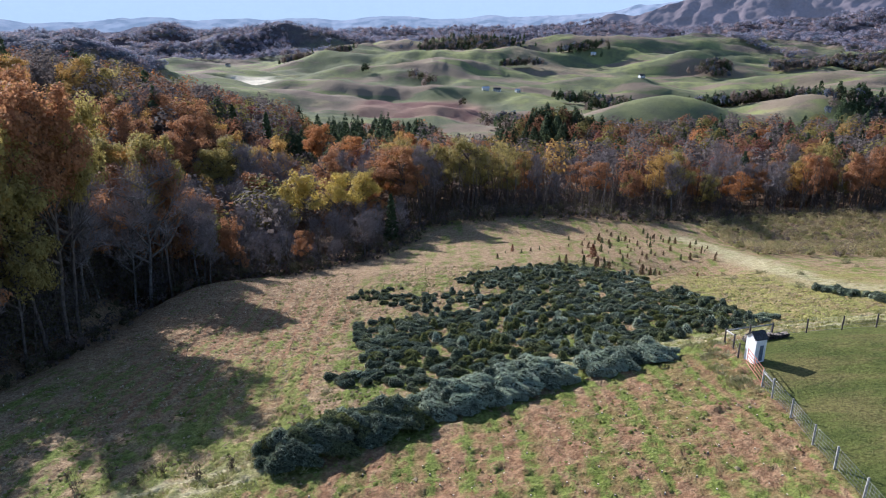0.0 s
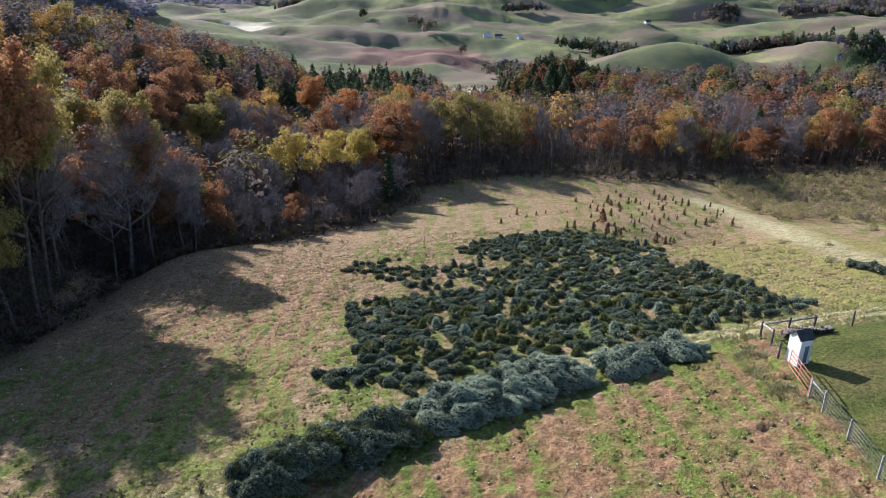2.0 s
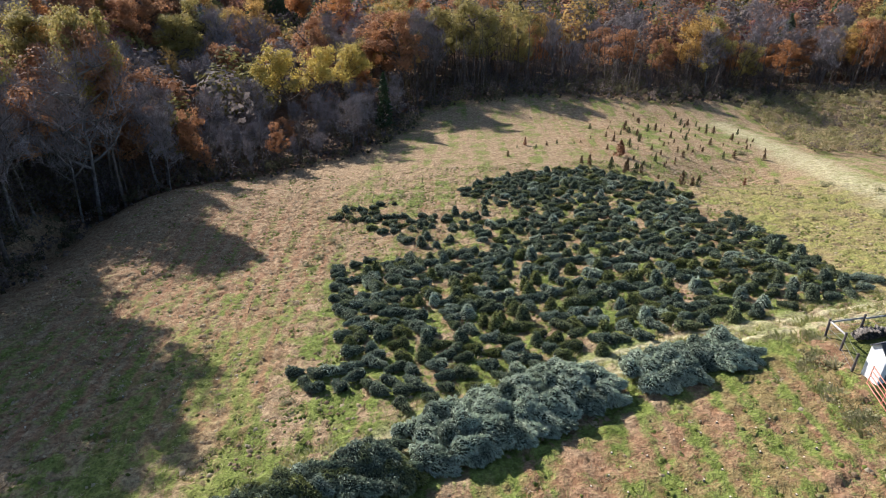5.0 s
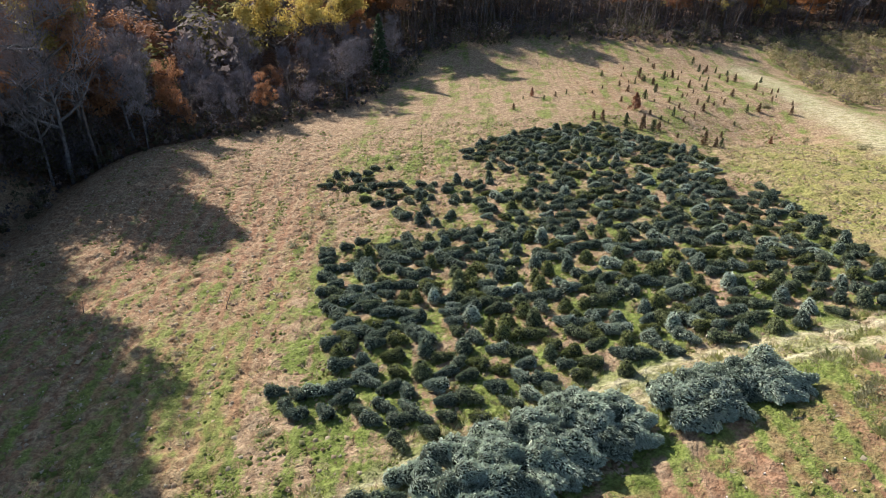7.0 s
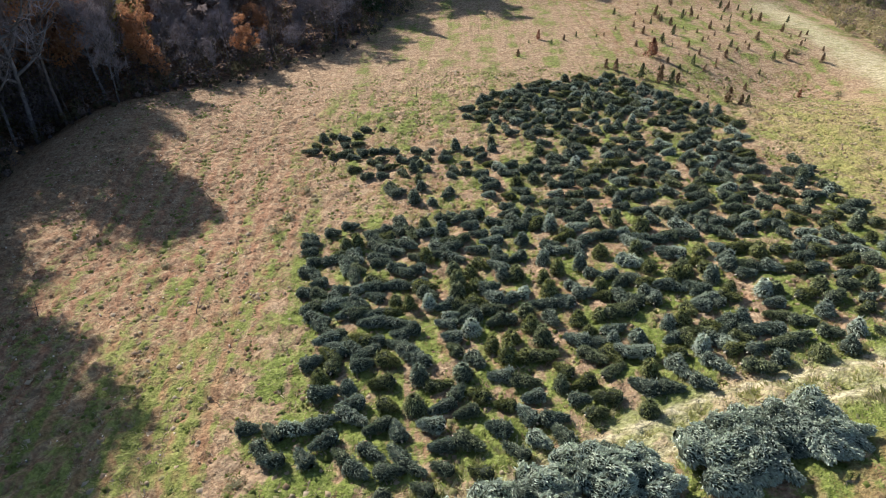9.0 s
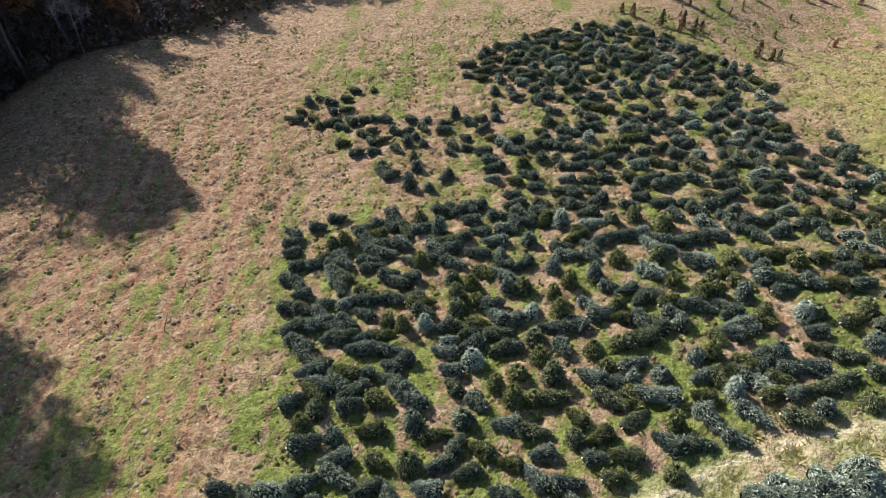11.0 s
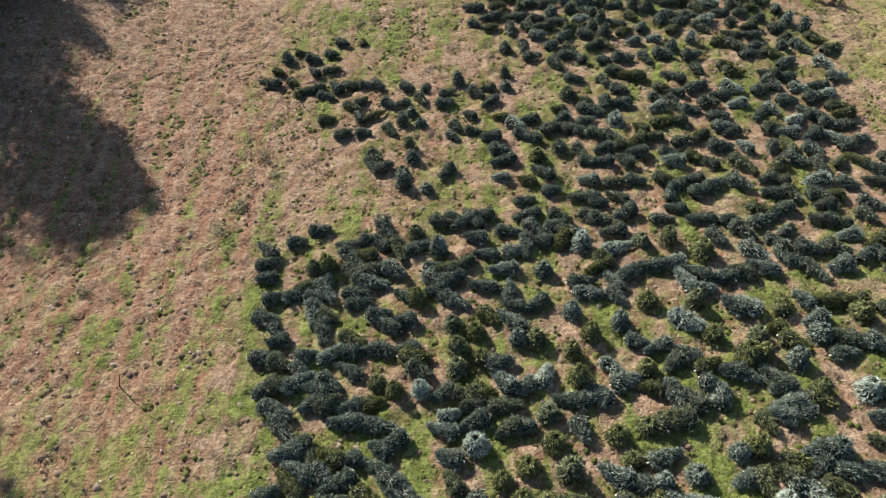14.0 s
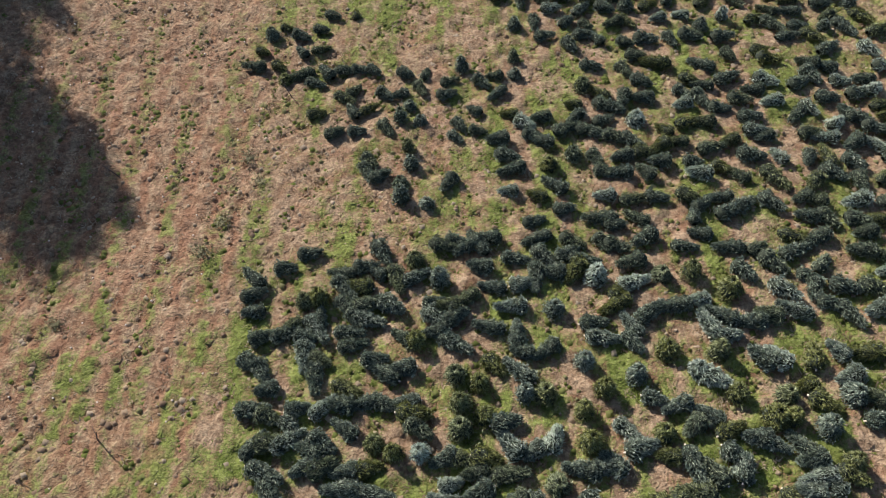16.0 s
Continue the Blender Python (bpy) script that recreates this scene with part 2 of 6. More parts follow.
def ground_material():
    n = Nodes("ground_cover", 0.95, 0.1)
    p = n.where()
    big, mid = n.noise(p, 0.09, 3), n.noise(p, 0.45, 4)
    fine, grit = n.noise(p, 2.2, 4, 0.65), n.noise(p, 9.0, 3, 0.7)
    straw = n.mix(n.ramp(fine, 0.35, 0.68), (0.245, 0.162, 0.09), (0.415, 0.30, 0.176))
    straw = n.mix(n.ramp(grit, 0.52, 0.72, 0, 0.6), straw, (0.52, 0.42, 0.25))
    straw = n.mix(n.ramp(n.attr("clump"), 0.35, 0.9, 0, 0.55), straw, (0.30, 0.23, 0.13))
    hair = n.noise(p, 26.0, 2, 0.6)
    green = n.mix(n.ramp(fine, 0.35, 0.7), (0.105, 0.138, 0.024), (0.215, 0.25, 0.06))
    green = n.mix(n.ramp(grit, 0.5, 0.7, 0, 0.5), green, (0.31, 0.30, 0.13))
    soil = n.mix(n.ramp(fine, 0.3, 0.7), (0.215, 0.112, 0.058), (0.35, 0.203, 0.115))
    # planting rows run with the slope: green between, bare strips along them
    rows = n.t.nodes.new("ShaderNodeTexNoise")
    n.put(rows.inputs["Vector"], n.scaled(p, (1.0, 0.10, 0.1)))
    rows.inputs["Scale"].default_value = 0.75
    rows.inputs["Detail"].default_value = 3
    rowed = rows.outputs["Fac"]
    gmask = n.calc("ADD", n.calc("MULTIPLY", n.ramp(mid, 0.38, 0.62), 0.62), n.calc("MULTIPLY", n.ramp(rowed, 0.42, 0.6), 0.5))
    gmask = n.calc("MULTIPLY", gmask, n.attr("greenness"))
    gmask = n.ramp(n.calc("ADD", gmask, n.calc("ADD", n.calc("MULTIPLY", n.calc("SUBTRACT", fine, 0.5), 0.8), n.calc("ADD", n.calc("MULTIPLY", n.calc("SUBTRACT", grit, 0.5), 1.0), n.calc("MULTIPLY", n.calc("SUBTRACT", hair, 0.5), 0.9)))), 0.25, 0.7)
    smask = n.calc("MULTIPLY", n.ramp(n.calc("ADD", n.calc("MULTIPLY", mid, 0.5), n.calc("MULTIPLY", n.noise(p, 0.9, 4), 0.5)), 0.44, 0.58), n.attr("bare"))
    smask = n.calc("MAXIMUM", smask, n.calc("MULTIPLY", n.attr("rows_front"), n.ramp(n.noise(p, 1.6, 4), 0.3, 0.55, 0.25, 0.7)))
    c = n.mix(smask, straw, soil)
    # bare red earth round each stump of the felled rows
    split = n.t.nodes.new("ShaderNodeSeparateXYZ")
    n.put(split.inputs[0], p)
    px, py = split.outputs[0], split.outputs[1]
    dots = None
    for turn, attr in ((0.0, "rows_left"), (3.0, "rows_front")):
        cs, sn = math.cos(radians(turn)), math.sin(radians(turn))
        u = n.calc("SUBTRACT", n.calc("MULTIPLY", px, cs), n.calc("MULTIPLY", py, -sn))
        v = n.calc("ADD", n.calc("MULTIPLY", px, -sn), n.calc("MULTIPLY", py, cs))
        du = n.calc("MULTIPLY", n.calc("SUBTRACT", n.calc("FRACT", n.calc("DIVIDE", u, ROW_X)), 0.5), ROW_X)
        dv = n.calc("MULTIPLY", n.calc("SUBTRACT", n.calc("FRACT", n.calc("DIVIDE", v, ROW_Y)), 0.5), ROW_Y)
        far = n.calc("SQRT", n.calc("ADD", n.calc("MULTIPLY", du, du), n.calc("MULTIPLY", n.calc("MULTIPLY", dv, dv), 0.55)))
        far = n.calc("ADD", far, n.calc("MULTIPLY", n.calc("SUBTRACT", fine, 0.5), 0.9))
        far = n.calc("ADD", far, n.calc("MULTIPLY", n.calc("SUBTRACT", mid, 0.5), 1.4 if turn == 0.0 else 0.8))
        far = n.calc("ADD", far, n.calc("MULTIPLY", n.calc("SUBTRACT", grit, 0.5), 0.5))
        dot = n.calc("MULTIPLY", n.ramp(far, 0.44, 0.14), n.calc("MULTIPLY", n.attr(attr), 0.55 if turn == 0.0 else 0.7))
        dots = dot if dots is None else n.calc("MAXIMUM", dots, dot)
    clear = n.calc("SUBTRACT", 1.0, n.calc("MULTIPLY", dots, 0.85))
    c = n.mix(dots, c, soil)
    c = n.mix(n.calc("MULTIPLY", gmask, clear), c, green)
    warped = n.calc("ADD", n.calc("ADD", px, n.calc("MULTIPLY", py, 0.10)), n.calc("MULTIPLY", n.calc("SUBTRACT", mid, 0.5), 1.1))
    strip = n.calc("SINE", n.calc("MULTIPLY", warped, 2 * math.pi / 2.55))
    bed = n.calc("SINE", n.calc("MULTIPLY", warped, 2 * math.pi / 1.28))
    patchy = n.ramp(n.noise(p, 0.8, 4, 0.65), 0.35, 0.56)
    c = n.mix(n.calc("MULTIPLY", n.calc("MULTIPLY", n.ramp(bed, -0.1, 0.8), n.attr("rows_left")), n.calc("MULTIPLY", patchy, 0.92)), c, soil)
    lane = n.calc("SINE", n.calc("MULTIPLY", n.calc("ADD", px, n.calc("MULTIPLY", n.calc("SUBTRACT", mid, 0.5), 0.9)), 2 * math.pi / 1.75))
    worn = n.ramp(n.calc("ADD", n.calc("MULTIPLY", lane, 0.16), n.calc("ADD", n.calc("MULTIPLY", n.noise(p, 0.32, 3), 0.55), n.calc("MULTIPLY", fine, 0.55))), 0.55, 0.70)
    c = n.mix(n.calc("MULTIPLY", n.calc("MULTIPLY", worn, n.attr("rows_front")), 0.62), c, n.mix(n.ramp(grit, 0.45, 0.65, 0, 0.6), soil, (0.28, 0.215, 0.11)))
    tuft = n.ramp(n.calc("ADD", n.calc("MULTIPLY", strip, 0.22), n.calc("ADD", n.calc("MULTIPLY", fine, 0.8), n.calc("MULTIPLY", mid, 0.55))), 0.80, 0.98)
    c = n.mix(n.calc("MULTIPLY", n.calc("MULTIPLY", tuft, n.attr("rows_left")), 0.8), c, green)
    lawn = n.mix(n.ramp(n.noise(p, 0.35, 4), 0.35, 0.65), (0.068, 0.088, 0.02), (0.118, 0.13, 0.033))
    lawn = n.mix(n.ramp(n.noise(n.scaled(p, (0.3, 1, 1)), 0.3, 4), 0.49, 0.64, 0, 0.5), lawn, (0.22, 0.155, 0.072))
    lawn = n.mix(n.ramp(grit, 0.4, 0.7, 0, 0.5), lawn, (0.09, 0.10, 0.028))
    lawn = n.mix(n.ramp(hair, 0.45, 0.7, 0, 0.4), lawn, (0.20, 0.215, 0.07))
    c = n.mix(n.calc("MULTIPLY", n.attr("sward"), n.ramp(n.calc("ADD", n.calc("MULTIPLY", fine, 0.5), n.calc("MULTIPLY", mid, 0.5)), 0.36, 0.60, 0.25, 0.95)), c, n.mix(n.ramp(grit, 0.35, 0.65), (0.235, 0.215, 0.062), (0.37, 0.325, 0.115)))
    c = n.mix(n.attr("lawn"), c, lawn)
    hay = n.mix(n.ramp(n.noise(n.scaled(p, (0.6, 2.0, 1)), 2.0, 4), 0.35, 0.65), (0.30, 0.27, 0.12), (0.58, 0.51, 0.31))
    c = n.mix(n.attr("hay"), c, hay)
    litter = n.mix(n.ramp(fine, 0.35, 0.65), (0.09, 0.06, 0.04), (0.20, 0.125, 0.075))
    c = n.mix(n.attr("litter"), c, litter)
    meadow = n.mix(n.ramp(n.noise(p, 0.006, 4), 0.42, 0.58), (0.155, 0.168, 0.085), (0.265, 0.28, 0.11))
    meadow = n.mix(n.ramp(n.noise(p, 0.0045, 3), 0.60, 0.66), meadow, (0.33, 0.26, 0.16))
    meadow = n.mix(n.ramp(n.noise(p, 0.03, 5, 0.65), 0.42, 0.62, 0, 0.7), meadow, (0.115, 0.125, 0.08))
    meadow = n.mix(n.ramp(n.noise(n.scaled(p, (0.5, 1.6, 1)), 0.012, 5, 0.65), 0.49, 0.57, 0, 0.8), meadow, (0.25, 0.185, 0.14))
    c = n.mix(n.attr("meadow"), c, meadow)
    brown = n.mix(n.ramp(n.noise(p, 0.02, 4), 0.4, 0.6), (0.20, 0.11, 0.09), (0.28, 0.18, 0.13))
    c = n.mix(n.attr("scrub"), c, brown)
    # grey-lilac of bare woods, pushed bluer to stand for distance haze
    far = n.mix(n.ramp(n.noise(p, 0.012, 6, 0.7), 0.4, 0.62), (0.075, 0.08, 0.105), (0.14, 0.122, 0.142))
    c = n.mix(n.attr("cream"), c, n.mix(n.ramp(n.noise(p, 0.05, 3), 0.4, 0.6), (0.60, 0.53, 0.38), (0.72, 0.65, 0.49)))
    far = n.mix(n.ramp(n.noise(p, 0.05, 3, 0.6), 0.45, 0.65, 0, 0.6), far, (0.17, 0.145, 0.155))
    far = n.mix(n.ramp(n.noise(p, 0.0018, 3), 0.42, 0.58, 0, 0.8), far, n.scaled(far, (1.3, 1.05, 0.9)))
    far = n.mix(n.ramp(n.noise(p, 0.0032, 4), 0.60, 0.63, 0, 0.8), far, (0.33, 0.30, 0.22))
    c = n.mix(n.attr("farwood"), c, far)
    c = n.mix(n.ramp(n.noise(p, 5.0, 4, 0.6), 0.36, 0.6), n.scaled(c, (0.70, 0.69, 0.70)), n.scaled(c, (1.14, 1.14, 1.13)))
    n.colour(c)
    tops = n.calc("MULTIPLY", n.calc("MULTIPLY", n.noise(p, 0.07, 4, 0.7), 60.0), n.attr("farwood"))
    n.bump(n.calc("ADD", n.calc("ADD", n.calc("MULTIPLY", fine, 0.55), n.calc("MULTIPLY", grit, 0.34)), tops), 1.0, 0.42)
    return n.m


def fir_material(name, source, low=0.0, high=1.0):
    """Blue-green needles; single sprays turn up their silver undersides."""
    n = Nodes(name, 0.6, 0.15)
    tone = n.object_random() if source == "object" else n.attr("tone")
    tone = n.calc("ADD", n.calc("MULTIPLY", tone, high - low), low)
    spray = n.island()
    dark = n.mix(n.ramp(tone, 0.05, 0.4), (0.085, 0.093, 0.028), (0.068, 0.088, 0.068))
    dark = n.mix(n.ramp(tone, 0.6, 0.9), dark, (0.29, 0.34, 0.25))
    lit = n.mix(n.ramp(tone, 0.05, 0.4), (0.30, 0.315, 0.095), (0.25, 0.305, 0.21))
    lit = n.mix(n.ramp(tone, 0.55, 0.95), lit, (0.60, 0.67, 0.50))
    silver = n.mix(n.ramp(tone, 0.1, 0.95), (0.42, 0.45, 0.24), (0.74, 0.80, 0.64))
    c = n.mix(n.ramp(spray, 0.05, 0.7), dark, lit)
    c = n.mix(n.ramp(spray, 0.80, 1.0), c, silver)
    return n.leaf(c, 0.15)


def leaf_material(name, a, b, share=0.5):
    n = Nodes(name, 0.7, 0.2)
    c = n.mix(n.island(), a, b)
    c = n.mix(n.calc("MULTIPLY", n.object_random(), 0.35), c, (a[0] * 0.6, a[1] * 0.6, a[2] * 0.6))
    return n.leaf(c, share)


def tint_material(name, share=0.42):
    n = Nodes(name, 0.8, 0.1)
    t = n.attr("tint", True)
    return n.leaf(n.mix(n.calc("MULTIPLY", n.island(), 0.3), t, n.scaled(t, (0.55, 0.55, 0.6))), share)


MAT_GROUND = ground_material()
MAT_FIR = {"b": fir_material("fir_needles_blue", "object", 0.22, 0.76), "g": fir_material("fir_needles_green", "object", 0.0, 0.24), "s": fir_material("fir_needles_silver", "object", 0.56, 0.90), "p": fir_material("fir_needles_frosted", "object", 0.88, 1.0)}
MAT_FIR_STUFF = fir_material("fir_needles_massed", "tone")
# inner body of the firs; shade between sprays is painted as near-black green
MAT_FIR_CORE = plain("fir_shaded_core", (0.022, 0.028, 0.016), (0.055, 0.066, 0.04), 14, 0.8, 0.15, 0.6)
MAT_BARK = plain("grey_bark", (0.10, 0.09, 0.08), (0.22, 0.20, 0.185), 2.0, 0.9, 0.2, 0.4)
MAT_DARK_BARK = plain("brown_bark", (0.07, 0.055, 0.045), (0.16, 0.13, 0.11), 2.0, 0.9, 0.2, 0.4)
MAT_TWIG = plain("bare_twigs", (0.19, 0.16, 0.15), (0.31, 0.27, 0.262), 0.5, 0.9, 0.1)
MAT_CUT = plain("fresh_cut_wood", (0.62, 0.50, 0.34), (0.80, 0.70, 0.54), 20)
MAT_TINT = tint_material("autumn_foliage_massed")
MAT_BLADE = tint_material("grass_blades", 0.5)
LEAVES = {
    "orange": leaf_material("orange_leaves", (0.40, 0.17, 0.06), (0.58, 0.29, 0.11)),
    "rust": leaf_material("rust_leaves", (0.34, 0.16, 0.08), (0.50, 0.265, 0.125)),
    "red": leaf_material("dark_red_leaves", (0.23, 0.10, 0.075), (0.34, 0.16, 0.11)),
    "yellow": leaf_material("yellow_leaves", (0.48, 0.36, 0.08), (0.66, 0.51, 0.14)),
    "gold": leaf_material("golden_leaves", (0.44, 0.26, 0.075), (0.64, 0.42, 0.13)),
    "olive": leaf_material("olive_leaves", (0.31, 0.25, 0.08), (0.48, 0.39, 0.13)),
    "pine": leaf_material("pine_needles", (0.035, 0.06, 0.025), (0.085, 0.12, 0.05), 0.15),
    "grey": MAT_TWIG,
}

# ---- ground: one sheet from under the camera to the horizon ----
def spread(lo, hi, step, end_lo, end_hi, grow, most):
    mid = list(np.arange(lo, hi + step / 2, step))
    d, v = step, mid[-1]
    while v < end_hi:
        d = min(d * grow, most if v < 1900 else 90)
        v += d
        mid.append(v)
    d, v = step, mid[0]
    while v > end_lo:
        d = min(d * grow, most if v > -1200 else 90)
        v -= d
        mid.insert(0, v)
    return np.array(mid)


def build_ground():
    gx, gy = spread(-26, 30, 0.25, -3000, 3200, 1.06, 16), spread(30, 94, 0.25, -700, 4700, 1.05, 11)
    X, Y = np.meshgrid(gx, gy)
    Z = height(X, Y)
    close = smooth(-60, -40, X) * (1 - smooth(62, 90, X)) * (1 - smooth(135, 170, Y))
    lawn = smooth(-0.3, 0.5, X - fence_x(Y)) * (1 - smooth(47.2, 48.2, Y - 0.18 * (X - 22)))
    lump = value_noise(X * 1.7, Y * 1.9 + 3) * 0.6 + value_noise(X * 3.3 + 7, Y * 3.1) * 0.4
    clump = smooth(0.55, 0.85, lump) * close * (1 - lawn)
    Z = Z + 0.12 * clump + close * (1 - 0.85 * lawn) * (0.26 * (fbm(X * 0.8, Y * 0.8, 3) - 0.45) + (0.15 * (value_noise(X * 1.9, Y * 1.9) - 0.5) + 0.25 * (value_noise(X * 3.3 + 3, Y * 3.3) - 0.5)) * (1 - 0.7 * smooth(80, 100, Y)))
    near = (1 - smooth(170, 300, Y)) * smooth(-170, -100, X) * (1 - smooth(110, 170, X))
    wob = 3 * (fbm(X / 6, Y / 6, 2) - 0.4)
    wood = np.maximum(smooth(0, 2.5, wood_edge_x(Y) + wob - X), smooth(0, 3, Y + wob - wood_edge_y(X)))
    track = along(X, Y, TRACK) + 1.2 * (fbm(X / 2.2, Y / 2.2, 2) - 0.4)
    rut = np.exp(-(((along(X, Y, TRACK) - 0.8) / 0.32) ** 2))
    hay = np.maximum(0.45 * (1 - smooth(0.8, 2.0, track)), rut) * (1 - lawn)
    wash = along(X, Y, WASH) + 4.5 * (fbm(X / 3, Y / 3, 2) - 0.4)
    hay = np.maximum(hay, 0.8 * (1 - smooth(0.8, 3.6, wash)) * (Y > 64))
    front = smooth(0, 2.5, -(Y - np.interp(X, [-30, -12, 9, 23], [27, 33, 42, 50])))
    green = 0.72 + 0.36 * front - 0.20 * smooth(-10, -13, X) * smooth(48, 62, Y) + 0.24 * (1 - smooth(56, 68, Y)) * (1 - front) - 0.14 * smooth(86, 98, Y) + 0.04 * smooth(24, 30, X) - 0.22 * smooth(-15, -24, X) - 0.25 * smooth(64, 74, Y) * smooth(-8, -14, X)
    green = green + 0.55 * smooth(-21, -16, X) * (1 - smooth(46, 56, Y)) * (1 - front) + 0.15 * smooth(33, 38, X) * (1 - smooth(60, 72, Y)) + 0.25 * (fbm(X / 9, Y / 9, 2) - 0.4)
    bare = 0.40 + 0.6 * front - 0.3 * smooth(24, 30, X) * (1 - front) - 0.25 * smooth(92, 100, Y) + 0.35 * smooth(-10, -6, X) * (1 - front) * (1 - smooth(84, 92, Y))
    bare = bare + 0.55 * smooth(14, 22, X) * smooth(86, 96, Y) * (1 - smooth(40, 46, X))
    sward = smooth(25, 30, X) * smooth(50, 53, Y) * (1 - smooth(80, 96, Y + 5 * (fbm(X / 5, Y / 5, 2) - 0.4))) * (1 - smooth(46, 56, X)) * (1 - hay)
    sward = np.maximum(sward, 0.3 * smooth(-23, -17, X) * (1 - smooth(-11.5, -9.5, X)) * (1 - smooth(50, 62, Y)) * (1 - front))
    dist = np.hypot(X, Y)
    meadow = smooth(380, 470, np.maximum(Y, np.abs(X)))
    scrub = meadow * np.exp(-(((X + 20) / 90) ** 2) - ((Y - 830) / 75) ** 2)
    scrub = smooth(0.25, 0.6, scrub + 0.4 * (fbm(X / 60, Y / 60, 3) - 0.45))
    patch = fbm(X / 330 + 1.7, Y / 330, 4)
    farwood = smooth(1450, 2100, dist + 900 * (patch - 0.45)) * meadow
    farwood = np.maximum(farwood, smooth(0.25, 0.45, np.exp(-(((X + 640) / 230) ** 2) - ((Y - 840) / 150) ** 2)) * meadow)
    cream = smooth(0.4, 0.5, np.exp(-(((X + 290) / 50) ** 2) - ((Y - 1050) / 52) ** 2) + 0.1 * (fbm(X / 20, Y / 20, 2) - 0.4))
    cream = np.maximum(cream, 0.6 * smooth(0.4, 0.5, np.exp(-(((X - 45) / 50) ** 2) - ((Y - 610) / 22) ** 2)))
    rows_front = front * (1 - lawn) * (1 - smooth(0.0, 1.0, hay))
    rows_left = smooth(-9.6, -10.4, X) * (1 - front) * smooth(40, 44, Y) * (1 - smooth(70, 98, Y)) * smooth(-34, -24, X)
    litter = wood * (1 - meadow)
    nx, ny = len(gx), len(gy)
    i, j = np.meshgrid(np.arange(ny - 1), np.arange(nx - 1), indexing="ij")
    k = i * nx + j
    quads = np.stack([k, k + 1, k + nx + 1, k + nx], -1).reshape(-1, 4)
    attrs = {"lawn": lawn, "hay": hay, "litter": litter, "greenness": np.clip(green, 0, 1.2), "bare": bare,
             "meadow": meadow, "scrub": scrub, "farwood": farwood, "cream": cream, "clump": clump, "rows_front": rows_front, "rows_left": rows_left, "sward": sward}
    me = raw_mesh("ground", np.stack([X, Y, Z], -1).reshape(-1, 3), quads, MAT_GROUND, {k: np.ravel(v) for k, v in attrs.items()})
    tagged(new("ground", shade_smooth(me)), "rolling autumn farmland with dry grass, green strips and bare red soil", "ground", kind="structure")


build_ground()


def on(x, y, dz=0.0):
    return float(height(x, y)) + dz


# ---- far ridges, haze put into their colour and emission ----
def build_backdrop(name, dist, top, tilt, rough, relief, colours, haze_glow, label, seed):
    """A distant range: rows of spurs from its foot up to an uneven crest."""
    n = Nodes(name, 1.0, 0.0)
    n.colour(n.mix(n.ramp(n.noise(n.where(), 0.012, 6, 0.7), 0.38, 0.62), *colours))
    # emission imitates haze lit by the sun; the ridges hold no lamp
    n.bsdf.inputs["Emission Color"].default_value = (*haze_glow, 1)
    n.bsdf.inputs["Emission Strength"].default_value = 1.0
    cols, rows = 700, 48
    t, s = np.meshgrid(np.linspace(-0.9, 0.9, cols), np.linspace(0, 1, rows))
    crest = top + tilt * smooth(0.1, 0.5, t) + rough * (fbm(t * 13 + seed, t * 0 + seed, 5) - 0.45)
    spur = 1 - 2 * np.abs(fbm(t * 26 + seed + 1.5 * s, s * 1.4 + seed, 4) - 0.47)
    d = dist * (0.90 + 0.10 * s) - relief * dist * 0.045 * spur * (1 - s * 0.6) - relief * 130 * fbm(t * 60 + seed, s * 7, 4)
    z = -190 + (crest + 190) * s ** 0.8 * (1 - relief * 0.28 * (1 - np.minimum(1, spur + s)))
    v = np.stack([d * np.sin(t), d * np.cos(t), z], -1).reshape(-1, 3)
    i, j = np.meshgrid(np.arange(rows - 1), np.arange(cols - 1), indexing="ij")
    k = i * cols + j
    q = np.stack([k, k + 1, k + cols + 1, k + cols], -1).reshape(-1, 4)
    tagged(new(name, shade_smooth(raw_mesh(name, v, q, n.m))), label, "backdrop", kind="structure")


build_backdrop("backdrop_far", 4900, 222, 90, 50, 0.0, ((0.32, 0.37, 0.42), (0.34, 0.39, 0.44)), (0.27, 0.34, 0.39), "pale blue mountain ridge, haze painted into its colour", 2.0)
build_backdrop("backdrop_middle", 4000, -38, 150, 70, 0.5, ((0.15, 0.17, 0.22), (0.22, 0.22, 0.26)), (0.13, 0.17, 0.225), "wooded ridge beyond the valley, blue haze painted into its colour", 8.0)
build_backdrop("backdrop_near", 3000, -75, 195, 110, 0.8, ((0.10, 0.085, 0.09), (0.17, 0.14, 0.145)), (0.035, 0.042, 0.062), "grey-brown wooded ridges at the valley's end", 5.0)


# ---- woods ----
def bend(start, way, length, n, r, droop=0.0, wobble=0.12):
    pts = [np.array(start, float)]
    way = np.array(way, float) / np.linalg.norm(way)
    for _ in range(n):
        way = way + r.normal(0, wobble, 3) + [0, 0, droop]
        way /= np.linalg.norm(way)
        pts.append(pts[-1] + way * length / n)
    return np.array(pts)


def ribbons(starts, ways, lengths, width, r):
    """Thin flat twigs."""
    n = len(starts)
    side = np.cross(ways, r.normal(0, 1, (n, 3)))
    side /= np.linalg.norm(side, axis=1, keepdims=True) + 1e-9
    a, b = starts - side * width / 2, starts + side * width / 2
    c = starts + ways * lengths[:, None]
    v = np.stack([a, b, c], 1).reshape(-1, 3)
    return v, [np.arange(3 * n).reshape(-1, 3)]


